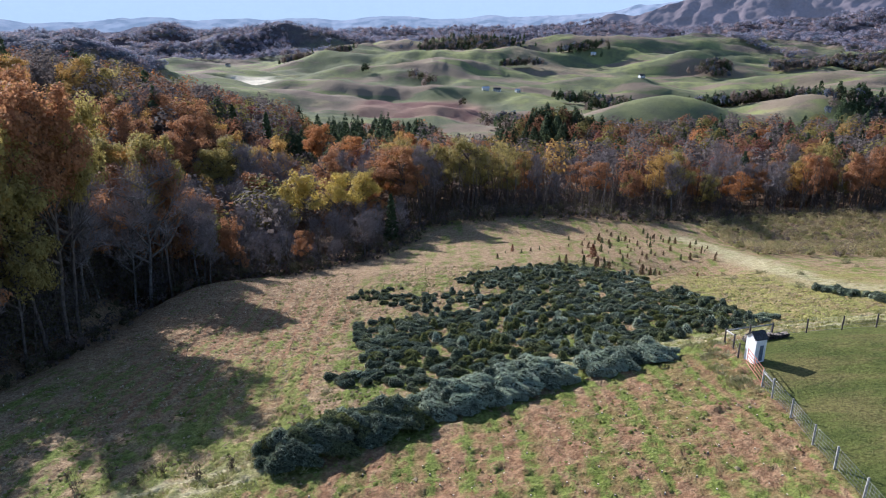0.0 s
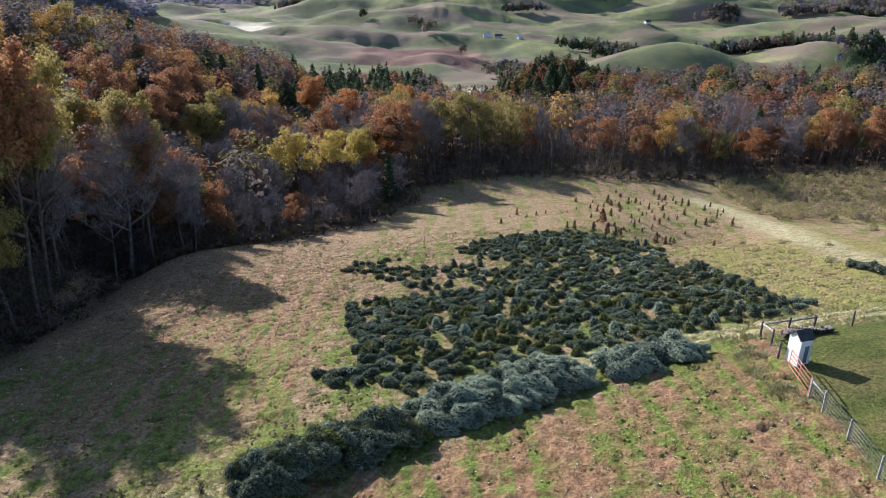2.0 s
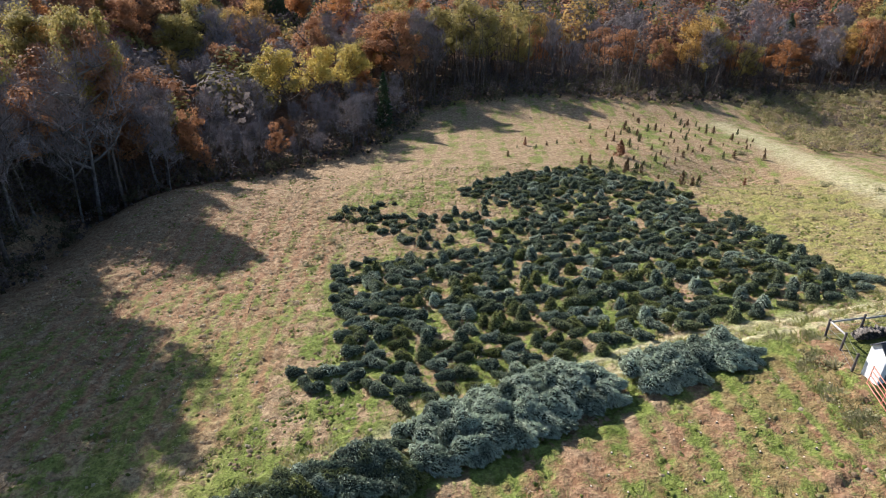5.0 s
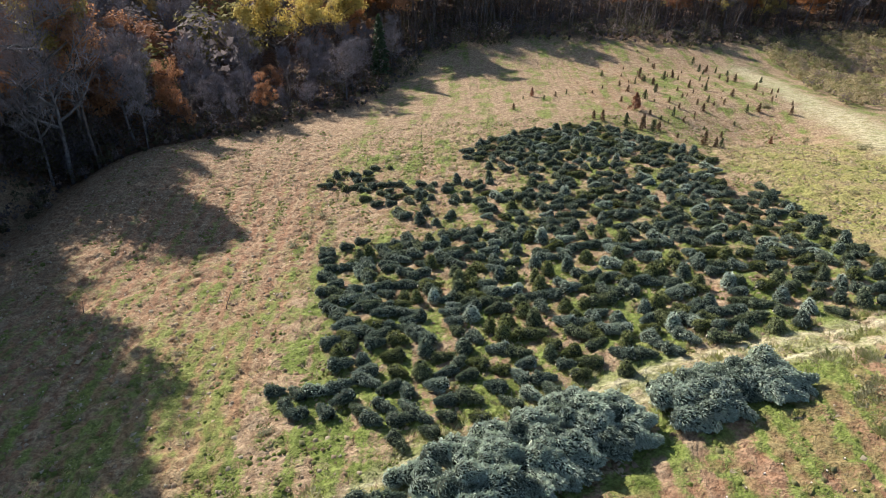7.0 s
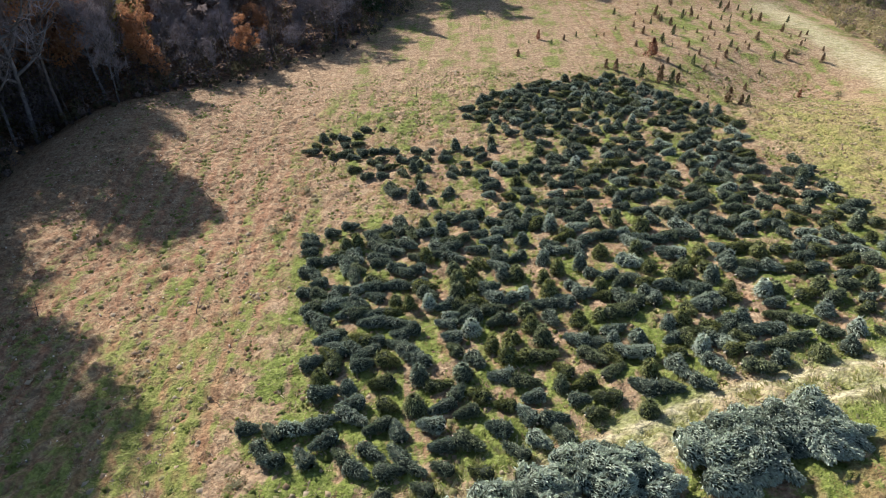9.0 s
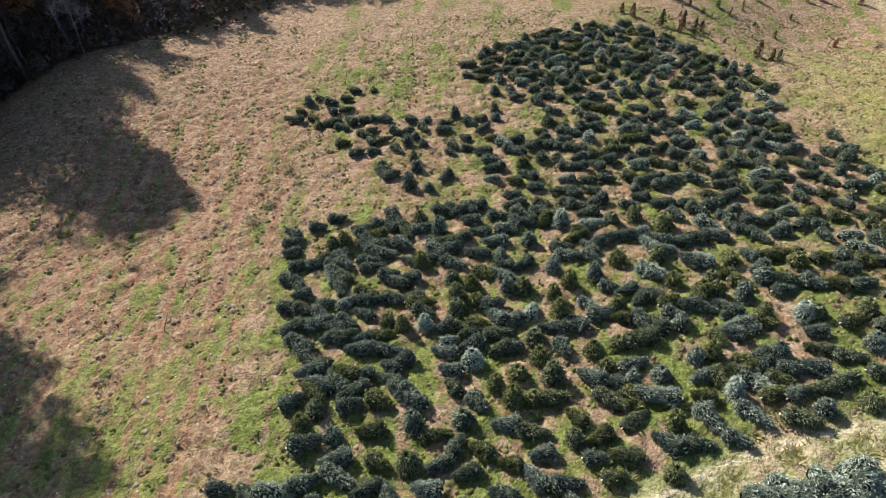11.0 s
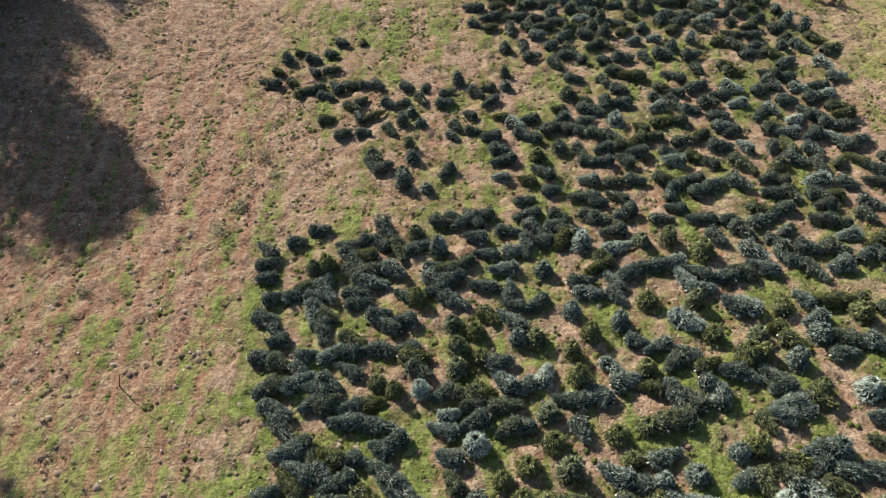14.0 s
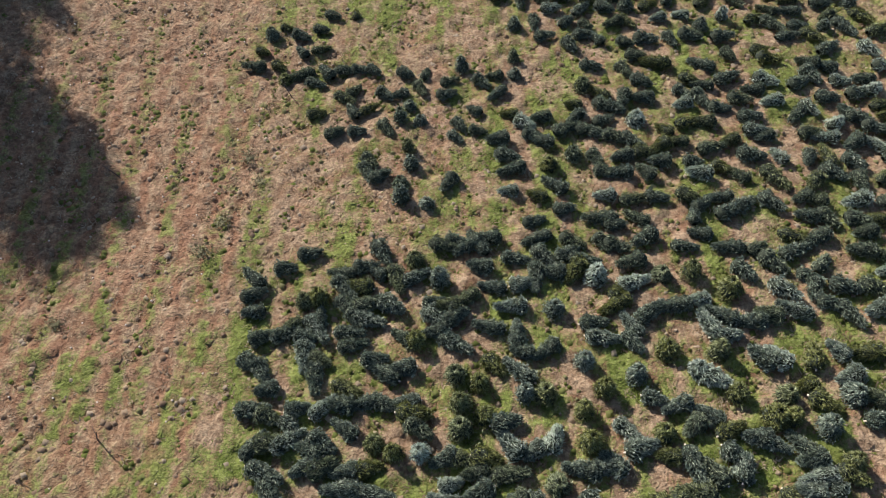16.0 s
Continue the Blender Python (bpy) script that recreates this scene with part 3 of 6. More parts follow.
def leaf_quads(centres, size, r, flat=0.3, out=None):
    n = len(centres)
    nrm = r.normal(0, 1, (n, 3)) + [0, 0, flat]
    if out is not None:
        nrm = nrm * 0.5 + out
    nrm /= np.linalg.norm(nrm, axis=1, keepdims=True)
    u = np.cross(nrm, r.normal(0, 1, (n, 3)))
    u /= np.linalg.norm(u, axis=1, keepdims=True) + 1e-9
    w = np.cross(nrm, u)
    s = size * r.uniform(0.7, 1.5, (n, 1))
    v = np.stack([centres - u * s - w * s * 0.5, centres + u * s - w * s * 0.5, centres + w * s * 0.9], 1).reshape(-1, 3)
    return v, [np.arange(3 * n).reshape(-1, 3)]


def broadleaf(seed, tall=16.0, wide=4.2, clumps=64, leaves=125, bare=0.0, leaf_size=0.135, low=0.0):
    """Wood, foliage and twigs of one broadleaved tree, its foot at the origin."""
    r = np.random.default_rng(seed)
    wood, tips = [], []
    trunk = bend((0, 0, -0.4), (0, 0, 1), tall * 0.86, 9, r, 0.05, 0.06)
    wood.append(tube(trunk, np.linspace(tall * 0.0115, 0.03, 10), 7))
    twig_at, twig_way = [], []
    limbs = 15 if bare else 11
    for k in range(limbs):
        f = 0.36 + 0.58 * k / limbs
        at = trunk[int(f * 9)] * (1 - (f * 9) % 1) + trunk[min(int(f * 9) + 1, 9)] * ((f * 9) % 1)
        az = k * 2.4 + r.uniform(-0.4, 0.4)
        reach = wide * (1.15 - 0.75 * max(0, f - 0.4)) * r.uniform(0.75, 1.1)
        limb = bend(at, (math.cos(az), math.sin(az), r.uniform(0.5, 1.1)), reach * 1.25, 5, r, 0.03, 0.13)
        wood.append(tube(limb, np.linspace(tall * 0.0075, 0.02, 6), 5))
        tips += [limb[-1], limb[-2], limb[-3]]
        for _ in range(5):
            q = int(r.integers(1, 5))
            sub = bend(limb[q], r.normal(0, 1, 3) * [1, 1, 0.5] + [0, 0, 0.6], reach * r.uniform(0.35, 0.6), 3, r, 0.03)
            wood.append(tube(sub, np.linspace(0.05, 0.014, 4), 3))
            tips += [sub[-1], sub[-2]]
            for _ in range(34 if bare else 6):
                at2 = sub[int(r.integers(1, 4))] + r.normal(0, 0.15, 3)
                twig_at.append(at2)
                twig_way.append(r.normal(0, 0.7, 3) + [0, 0, 0.7])
    tips.append(trunk[-1])
    twig_way = np.array(twig_way)
    twig_way /= np.linalg.norm(twig_way, axis=1, keepdims=True)
    twigs = ribbons(np.array(twig_at), twig_way, r.uniform(0.6, 1.8, len(twig_at)), 0.05 if bare else 0.04, r)
    centres, ways = [], []
    tips = np.array(tips)
    tips = tips[tips[:, 2] > low * tall]
    for k in range(clumps):
        c = tips[r.integers(len(tips))] + r.normal(0, 0.45, 3)
        size = r.uniform(0.6, 1.25)
        off = r.normal(0, 1, (leaves, 3))
        off *= (r.uniform(0.55, 1.25, (leaves, 1)) / (np.linalg.norm(off, axis=1, keepdims=True) + 1e-9)) * size * [1.0, 1.0, 0.75]
        centres.append(c + off)
        away = c - np.array([trunk[6][0], trunk[6][1], tall * 0.55])
        ways.append(0.9 * off / size + 0.5 * away / (np.linalg.norm(away) + 1e-9) + [0, 0, 0.25])
    leaf = leaf_quads(np.concatenate(centres), leaf_size, r, 0.3, np.concatenate(ways))
    return joined(wood), leaf, twigs


def conifer(seed, tall=15.0, wide=2.6):
    r = np.random.default_rng(seed)
    trunk = bend((0, 0, -0.3), (0, 0, 1), tall, 8, r, 0.05, 0.02)
    wood = tube(trunk, np.linspace(0.20, 0.03, 9), 6)
    centres = []
    for k in range(150):
        f = 0.12 + 0.88 * (k / 150) ** 0.9
        az = k * 2.39996
        reach = wide * (1 - f) ** 0.75 * r.uniform(0.7, 1.15) + 0.15
        n = 4 + int(reach * 5)
        s = np.linspace(0.2, 1, n)[:, None]
        line = np.array([math.cos(az), math.sin(az), -0.12]) * reach * s
        centres.append(line + [0, 0, f * tall] + r.normal(0, 0.13, (n, 3)))
    return wood, leaf_quads(np.concatenate(centres), 0.30, r, 0.8)


BROAD = [broadleaf(11, 16, 4.4), broadleaf(12, 16, 3.6, 56), broadleaf(13, 16, 5.0, 74), broadleaf(14, 16, 3.9, 60)]
BARE = [broadleaf(21, 16, 3.4, 7, 14, 1), broadleaf(22, 16, 4.0, 5, 14, 1), broadleaf(23, 16, 3.0, 9, 14, 1)]
HIGH = [broadleaf(17, 16, 4.4, 50, 110, 0, 0.13, 0.62)]
TALL = [broadleaf(15, 24, 4.4, 110, 120, 0, 0.135, 0.52), broadleaf(16, 24, 3.8, 96, 120, 0, 0.135, 0.5)]
PINES = [conifer(31), conifer(32, 15, 3.1)]
TREE_MESHES = {}


def tree_meshes(kind, shape):
    if (kind, shape) not in TREE_MESHES:
        if kind == "pine":
            w, leaf = PINES[shape % 2]
            parts = [("trunk", raw_mesh("pine_trunk", *w, MAT_DARK_BARK)), ("crown", raw_mesh("pine_crown", *leaf, LEAVES["pine"]))]
        elif kind == "grey":
            w, leaf, tw = BARE[shape % 3]
            parts = [("trunk", raw_mesh("bare_trunk", *w, MAT_BARK)), ("crown", raw_mesh("bare_crown", *tw, MAT_TWIG))]
        else:
            w, leaf, tw = HIGH[0] if kind == "yellow" else TALL[shape % 2] if shape > 3 else BROAD[shape % 4]
            parts = [("trunk", raw_mesh("trunk", *joined([w, tw]), MAT_DARK_BARK)), ("crown", raw_mesh("crown", *leaf, LEAVES[kind]))]
        TREE_MESHES[kind, shape] = parts
    return TREE_MESHES[kind, shape]


TREE_LABELS = {
    "orange": "broadleaved tree in bright orange autumn leaf at the wood's edge", "rust": "broadleaved tree with rust-brown autumn leaves in the wood",
    "red": "broadleaved tree with dark red autumn leaves in the wood", "yellow": "broadleaved tree with yellow autumn leaves at the wood's edge",
    "gold": "broadleaved tree with golden brown autumn leaves in the wood", "olive": "broadleaved tree still in olive green leaf in the wood",
    "grey": "bare grey leafless tree with fine upright twigs", "pine": "dark green pine tree among bare autumn trees",
}
TREE_COUNT = 0


def plant_tree(kind, x, y, tall, shape, turn, fat=1.0):
    global TREE_COUNT
    TREE_COUNT += 1
    if tall > 20 and kind not in ("pine", "grey"):
        shape = 4 + shape % 2
    s = tall / (15.0 if kind == "pine" else 24.0 if shape > 3 and kind != "yellow" else 16.0)
    m = pose(x, y, on(x, y), 0, 0, turn) @ Matrix.Diagonal((s * fat, s * fat, s, 1))
    t = thing("pine_tree" if kind == "pine" else "broadleaved_tree", m, TREE_LABELS[kind], "tree", "trees of the woods")
    for name, me in tree_meshes(kind, shape):
        part(name, me, t)


# trees that stand out: kind, x, y, height of the top
EDGE_TREES = (
    ("yellow", -25.0, 126, 6.0), ("yellow", -21.2, 129, 5.0), ("yellow", -17.6, 132, 3.6), ("yellow", -24.4, 150, 1.5), ("gold", -18.8, 153, 0.2), ("grey", -20.6, 127, 1.5), ("olive", -12.7, 165, 4.2), ("orange", -2.6, 166, 5.2), ("rust", 2.2, 170, 3.0),
    ("olive", 9.7, 165, 3.4), ("olive", 15.3, 167, 3.4), ("gold", 23.0, 173, 0.0), ("orange", 21.4, 165, -3), ("grey", 30.0, 168, 0.0),
    ("red", 41, 175, -4), ("gold", 47, 176, -2.4), ("orange", 60, 162, -2.6), ("orange", 115, 246, -5), ("olive", 96, 172, 1.0),
    ("red", 110, 175, -0.8), ("grey", 58, 178, 0.5), ("grey", 74, 182, 1.5), ("grey", 93, 180, 1.5), ("grey", 35, 172, -1), ("orange", -29, 218, -5), ("rust", -40, 214, 0),
)
HILL_TREES = (
    ("olive", -47.0, 76, 24.6), ("olive", -51.5, 101, 18.6), ("gold", -48.4, 107, 17.3), ("rust", -71, 150, 17.5), ("rust", -65.1, 165, 14.2),
    ("gold", -89.8, 170, 23.1), ("olive", -87, 175, 22.8), ("gold", -89.4, 150, 26.7), ("orange", -36.1, 200, 4.9), ("orange", -25.4, 180, 3.7),
    ("rust", -66.1, 190, 9.7), ("pine", -60.1, 200, 7.3), ("pine", -53.2, 210, 3.4), ("grey", -41.9, 150, 8.5), ("grey", -28.5, 120, 3.6),
    ("grey", -39.5, 89, 17.5), ("grey", -42.5, 80, 17), ("grey", -38, 103, 9.0), ("pine", -9.6, 124, 1.0), ("grey", -33, 112, 4),
)
# tall trees along the field's shaded side, each as high as the shade that it throws
SIDE_TREES = tuple((kind, float(wood_edge_x(y)) - back, y, 0.0) for kind, y, back in (
    ("grey", 47, 1.5), ("olive", 51, 2.4), ("rust", 55, 1.2), ("grey", 59, 1.8), ("olive", 62, 1.0), ("olive", 66, 0.6), ("rust", 70, 0.8), ("olive", 74.5, 1.0),
    ("gold", 78, 1.6), ("olive", 81, 1.1), ("grey", 84.5, 1.8), ("grey", 88, 1.4), ("rust", 91.5, 2.0), ("grey", 94.5, 1.8), ("rust", 98, 2.4), ("grey", 101.5, 1.6), ("rust", 105, 1.8),
    ("rust", 57, 6.0), ("olive", 65, 5.5), ("gold", 73, 6.0), ("rust", 79.5, 5.4), ("rust", 86, 6.5), ("olive", 93, 6.0), ("rust", 99.5, 6.6)))
taken = []
for k, (kind, x, y, top) in enumerate(EDGE_TREES + HILL_TREES + SIDE_TREES):
    fat = 0.74 if top == 0.0 and x < -15 else 1.05 if x < -40 and y < 110 else 1.0
    if x < -30 and y < 108:
        x = min(x, float(wood_edge_x(y)) - 1.0)
        if top == 0.0:
            top = min(on(x, y) + 34, 32.0 if 60 < y < 80 else 28.0)
        leafy = 1.0 if kind == "grey" else 0.9
        while sun_reach(x, y, on(x, y) + leafy * (top - on(x, y)), 0.29 * (top - on(x, y)) * fat) > 0 and top - on(x, y) > 6:
            top -= 0.6
    plant_tree(kind, x, y, top - on(x, y), k % 4, 67 * k, fat)
    taken.append((x, y))


def mixed(r, x, y):
    if x < -15:
        names, odds = ("grey", "rust", "olive", "gold", "orange", "pine", "red"), (0.46, 0.20, 0.12, 0.11, 0.06, 0.0, 0.05)
    else:
        names, odds = ("grey", "rust", "olive", "gold", "orange", "pine", "red"), (0.50, 0.14, 0.13, 0.11, 0.08, 0.0, 0.04)
    group = float(fbm(x / 16 + 5, y / 16, 2))
    odds = np.array(odds) * np.where(np.arange(7) == int(np.clip((group - 0.2) * 9, 0, 4)), 3.0, 1.0)
    return str(r.choice(names, p=odds / odds.sum()))


r = np.random.default_rng(5)
tries = 0
while TREE_COUNT < 297 and tries < 22000:
    tries += 1
    if r.random() < 0.42:
        x, y = r.uniform(-72, 0), r.uniform(46, 175)
        ok = x < wood_edge_x(y) - 2.0
    else:
        x, y = r.uniform(-12, 118), r.uniform(134, 180)
        ok = y > wood_edge_y(x) + (17 if x < 45 else 11) + 4 * math.sin(x * 0.7)
    gap = 3.4 if in_wood(x, y) and (x > wood_edge_x(y) - 18 and y < wood_edge_y(x) + 18) else 6.0
    if not ok or min((x - p) ** 2 + (y - q) ** 2 for p, q in taken) < gap * gap:
        continue
    taken.append((x, y))
    kind = mixed(r, x, y)
    corner = -38 < x < 2 and 98 < y < 140
    if corner and r.random() < 0.8:
        kind = "grey"
    tall = r.uniform(6, 10) if corner else r.uniform(10.5, 18) + (3.0 if x < -37 else -1.0 if x > 20 else 0)
    if x < -15:
        while sun_reach(x, y, on(x, y) + tall, 0.25 * tall) > 0 and tall > 5:
            tall -= 0.7
    plant_tree(kind, x, y, tall, int(r.integers(4)), r.uniform(0, 360), r.uniform(0.85, 1.1))

TINTS = {"grey": (0.165, 0.135, 0.12), "rust": (0.27, 0.135, 0.075), "olive": (0.21, 0.18, 0.06), "gold": (0.36, 0.23, 0.08),
         "orange": (0.38, 0.17, 0.07), "pine": (0.075, 0.10, 0.05), "red": (0.23, 0.10, 0.08),
         # far_ tints: bare-wood greys with blue haze mixed into the colour
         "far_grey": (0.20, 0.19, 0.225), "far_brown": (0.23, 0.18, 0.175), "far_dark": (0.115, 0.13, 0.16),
         # shade_twig: grey twigs with the wood's shade put into the tint
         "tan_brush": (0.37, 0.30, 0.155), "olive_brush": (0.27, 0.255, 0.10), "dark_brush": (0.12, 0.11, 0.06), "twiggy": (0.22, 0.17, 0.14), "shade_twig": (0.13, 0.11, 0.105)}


def crowd(name, spots, kinds, talls, quads, size, label, seed, broad=1.0, category="trees", flat=0.3, vary=0.25, gain=1.0):
    """Many trees far off as one mesh."""
    r = np.random.default_rng(seed)
    n = len(spots)
    zs = height(spots[:, 0], spots[:, 1])
    d = r.normal(0, 1, (n, quads, 3))
    d /= np.linalg.norm(d, axis=2, keepdims=True)
    lobes = r.normal(0, 1, (n, 5, 3))
    lobes /= np.linalg.norm(lobes, axis=2, keepdims=True)
    near = np.max(np.einsum("nqk,nlk->nql", d, lobes), axis=2)[..., None]
    rad = r.uniform(0.7, 1.0, (n, quads, 1)) * (0.62 + 0.46 * smooth(0.45, 1.0, near))
    cone = np.array([k == "pine" for k in kinds])
    wide = talls * np.where(cone, 0.18, r.uniform(0.24, 0.34, n) * broad)
    c = d * rad * np.stack([wide, wide, talls * 0.36], -1)[:, None]
    up = (c[..., 2] / (talls * 0.36)[:, None] + 1) / 2
    c[..., :2] *= np.where(cone[:, None], 1.5 * (1 - up) + 0.15, 1.0)[..., None]
    c = c + np.stack([spots[:, 0], spots[:, 1], zs + talls * 0.62], -1)[:, None]
    v, f = leaf_quads(c.reshape(-1, 3), size, r, flat, (d * 1.1 + [0, 0, 0.3 * flat]).reshape(-1, 3))
    v2 = v.reshape(n, quads * 3, 3)
    tint = gain * np.array([TINTS[k] for k in kinds]) * r.uniform(1 - vary, 1 + vary, (n, 1))
    tint = np.concatenate([tint, np.ones((n, 1))], 1)
    cols = np.repeat(tint[:, None], quads * 3, 1).reshape(-1, 4)
    tagged(new(name, raw_mesh(name, v2.reshape(-1, 3), f, MAT_TINT, {"tint": cols})), label, category, kind="stuff")


# the woods behind the first rows
r = np.random.default_rng(9)
spots, kinds, held = [], [], {}
for _ in range(16000):
    x, y = r.uniform(-260, 300), r.uniform(60, 400)
    if not in_wood(x, y) or y < 60:
        continue
    deep = (x < wood_edge_x(min(y, 139)) - 16 and y < 140) or (y > wood_edge_y(x) + 26 and not (x < 0 and y < 150))
    open_land = y > 330 + 40 * math.sin(x / 40) or (y > 235 and -0.01 < x / y < 0.19)
    if not deep or open_land or abs(x) > 0.75 * y + 60:
        continue
    if -90 < x < -15 and y < 140 and sun_reach(x, y, on(x, y) + 15, 3.5) > 0:
        continue
    cell = (int(x // 4.6), int(y // 4.6))
    if any((x - p) ** 2 + (y - q) ** 2 < 21 for i in (-1, 0, 1) for j in (-1, 0, 1) for p, q in held.get((cell[0] + i, cell[1] + j), ())):
        continue
    held.setdefault(cell, []).append((x, y))
    spots.append((x, y))
    pines = 0.85 if -50 < x < 8 and 212 < y < 310 else 0.35 if (100 < x < 180 and y > 200) else 0.16 if x > 0 else 0.05
    kinds.append("pine" if r.random() < pines else mixed(r, x, y))
    if len(spots) >= 2200:
        break
for _ in range(260):
    spots.append((54 + r.normal(0, 15), 372 + r.normal(0, 16)))
    kinds.append("pine" if r.random() < 0.75 else str(r.choice(["olive", "rust"])))
spots = np.array(spots)
crowd("woodland", spots, kinds, np.where(np.array(kinds) == "pine", np.where((spots[:, 0] < 20) | (spots[:, 1] > 330), r.uniform(12, 18, len(spots)), r.uniform(11, 15, len(spots))), r.uniform(11, 17, len(spots))), 380, 0.40, "mixed autumn woodland, rust, grey and green crowns", 4, flat=0.6)

# belts and copses in the valley and on the far hills
BELTS = ((180, 800, 300, 790, 30, 0.75), (300, 790, 420, 790, 34, 0.4), (420, 790, 540, 805, 34, 0.4), (150, 860, 205, 850, 26, 0.7), (47, 700, 76, 700, 12, 0.2),
         (428, 1175, 478, 1197, 20, 0.2), (569, 1229, 654, 1270, 24, 0.1), (-43, 1010, -31, 1009, 8, 0.0), (-22, 953, -11, 952, 6, 0.1), (20, 821, 23, 824, 8, 0.2),
         (-120, 1052, -107, 1050, 6, 0.8), (-28, 1494, 139, 1467, 60, 0.4), (221, 1322, 284, 1332, 30, 0.6), (400, 690, 520, 700, 40, 0.7),
         (430, 640, 640, 700, 40, 0.6), (60, 690, 90, 560, 12, 0.3), (660, 1330, 860, 1360, 60, 0.1), (-300, 1330, -170, 1350, 14, 0.2), (90, 1180, 160, 1200, 10, 0.2))
spots, kinds = [], []
for x0, y0, x1, y1, w, pines in BELTS:
    for _ in range(int(math.hypot(x1 - x0, y1 - y0) * w / 13)):
        s = r.random()
        spots.append((x0 + s * (x1 - x0) + r.normal(0, w / 2.5), y0 + s * (y1 - y0) + r.normal(0, w / 2.5)))
        kinds.append("pine" if r.random() < pines else str(r.choice(["twiggy", "far_dark", "twiggy", "dark_brush"])))
near_spots, near_kinds = spots, kinds
spots, kinds = [], []
for _ in range(3600):
    x, y = r.uniform(-720, -270), r.uniform(690, 980)
    if x < -0.385 * y - 12 + 10 * math.sin(y / 17) and x > -0.75 * y:
        spots.append((x, y))
        kinds.append(str(r.choice(["far_grey", "far_brown", "far_dark", "far_dark"])))
spots = np.array(spots)
# gain pales the crowns further, as haze would
crowd("hill_forest", spots, kinds, r.uniform(9, 15, len(spots)), 90, 1.0, "leafless grey forest on the hill beside the valley, paled for haze", 7, 1.6, flat=3.2, vary=0.1, gain=2.0)
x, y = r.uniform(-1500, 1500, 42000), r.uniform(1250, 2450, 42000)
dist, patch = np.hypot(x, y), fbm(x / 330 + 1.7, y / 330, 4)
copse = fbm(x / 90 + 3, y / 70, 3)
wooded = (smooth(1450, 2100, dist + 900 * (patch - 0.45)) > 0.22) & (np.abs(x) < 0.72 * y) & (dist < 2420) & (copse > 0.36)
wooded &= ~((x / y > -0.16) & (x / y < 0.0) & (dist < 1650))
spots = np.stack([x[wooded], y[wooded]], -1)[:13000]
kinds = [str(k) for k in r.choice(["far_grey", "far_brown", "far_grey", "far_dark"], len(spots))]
# haze again: doubled gain lifts the dark of these woods
crowd("distant_forest", spots, kinds, r.uniform(10, 19, len(spots)), 40, 1.7, "lilac-grey leafless woods at the valley's end, haze in their tint", 12, 1.7, flat=3.2, vary=0.14, gain=2.0)
spots, kinds = np.array(near_spots), near_kinds
# a slight gain puts some haze into the belts' tints too
crowd("valley_trees", spots, kinds, r.uniform(11, 19, len(spots)), 90, 1.0, "belts of pines and bare trees between the valley pastures", 6, flat=1.2, gain=1.25)

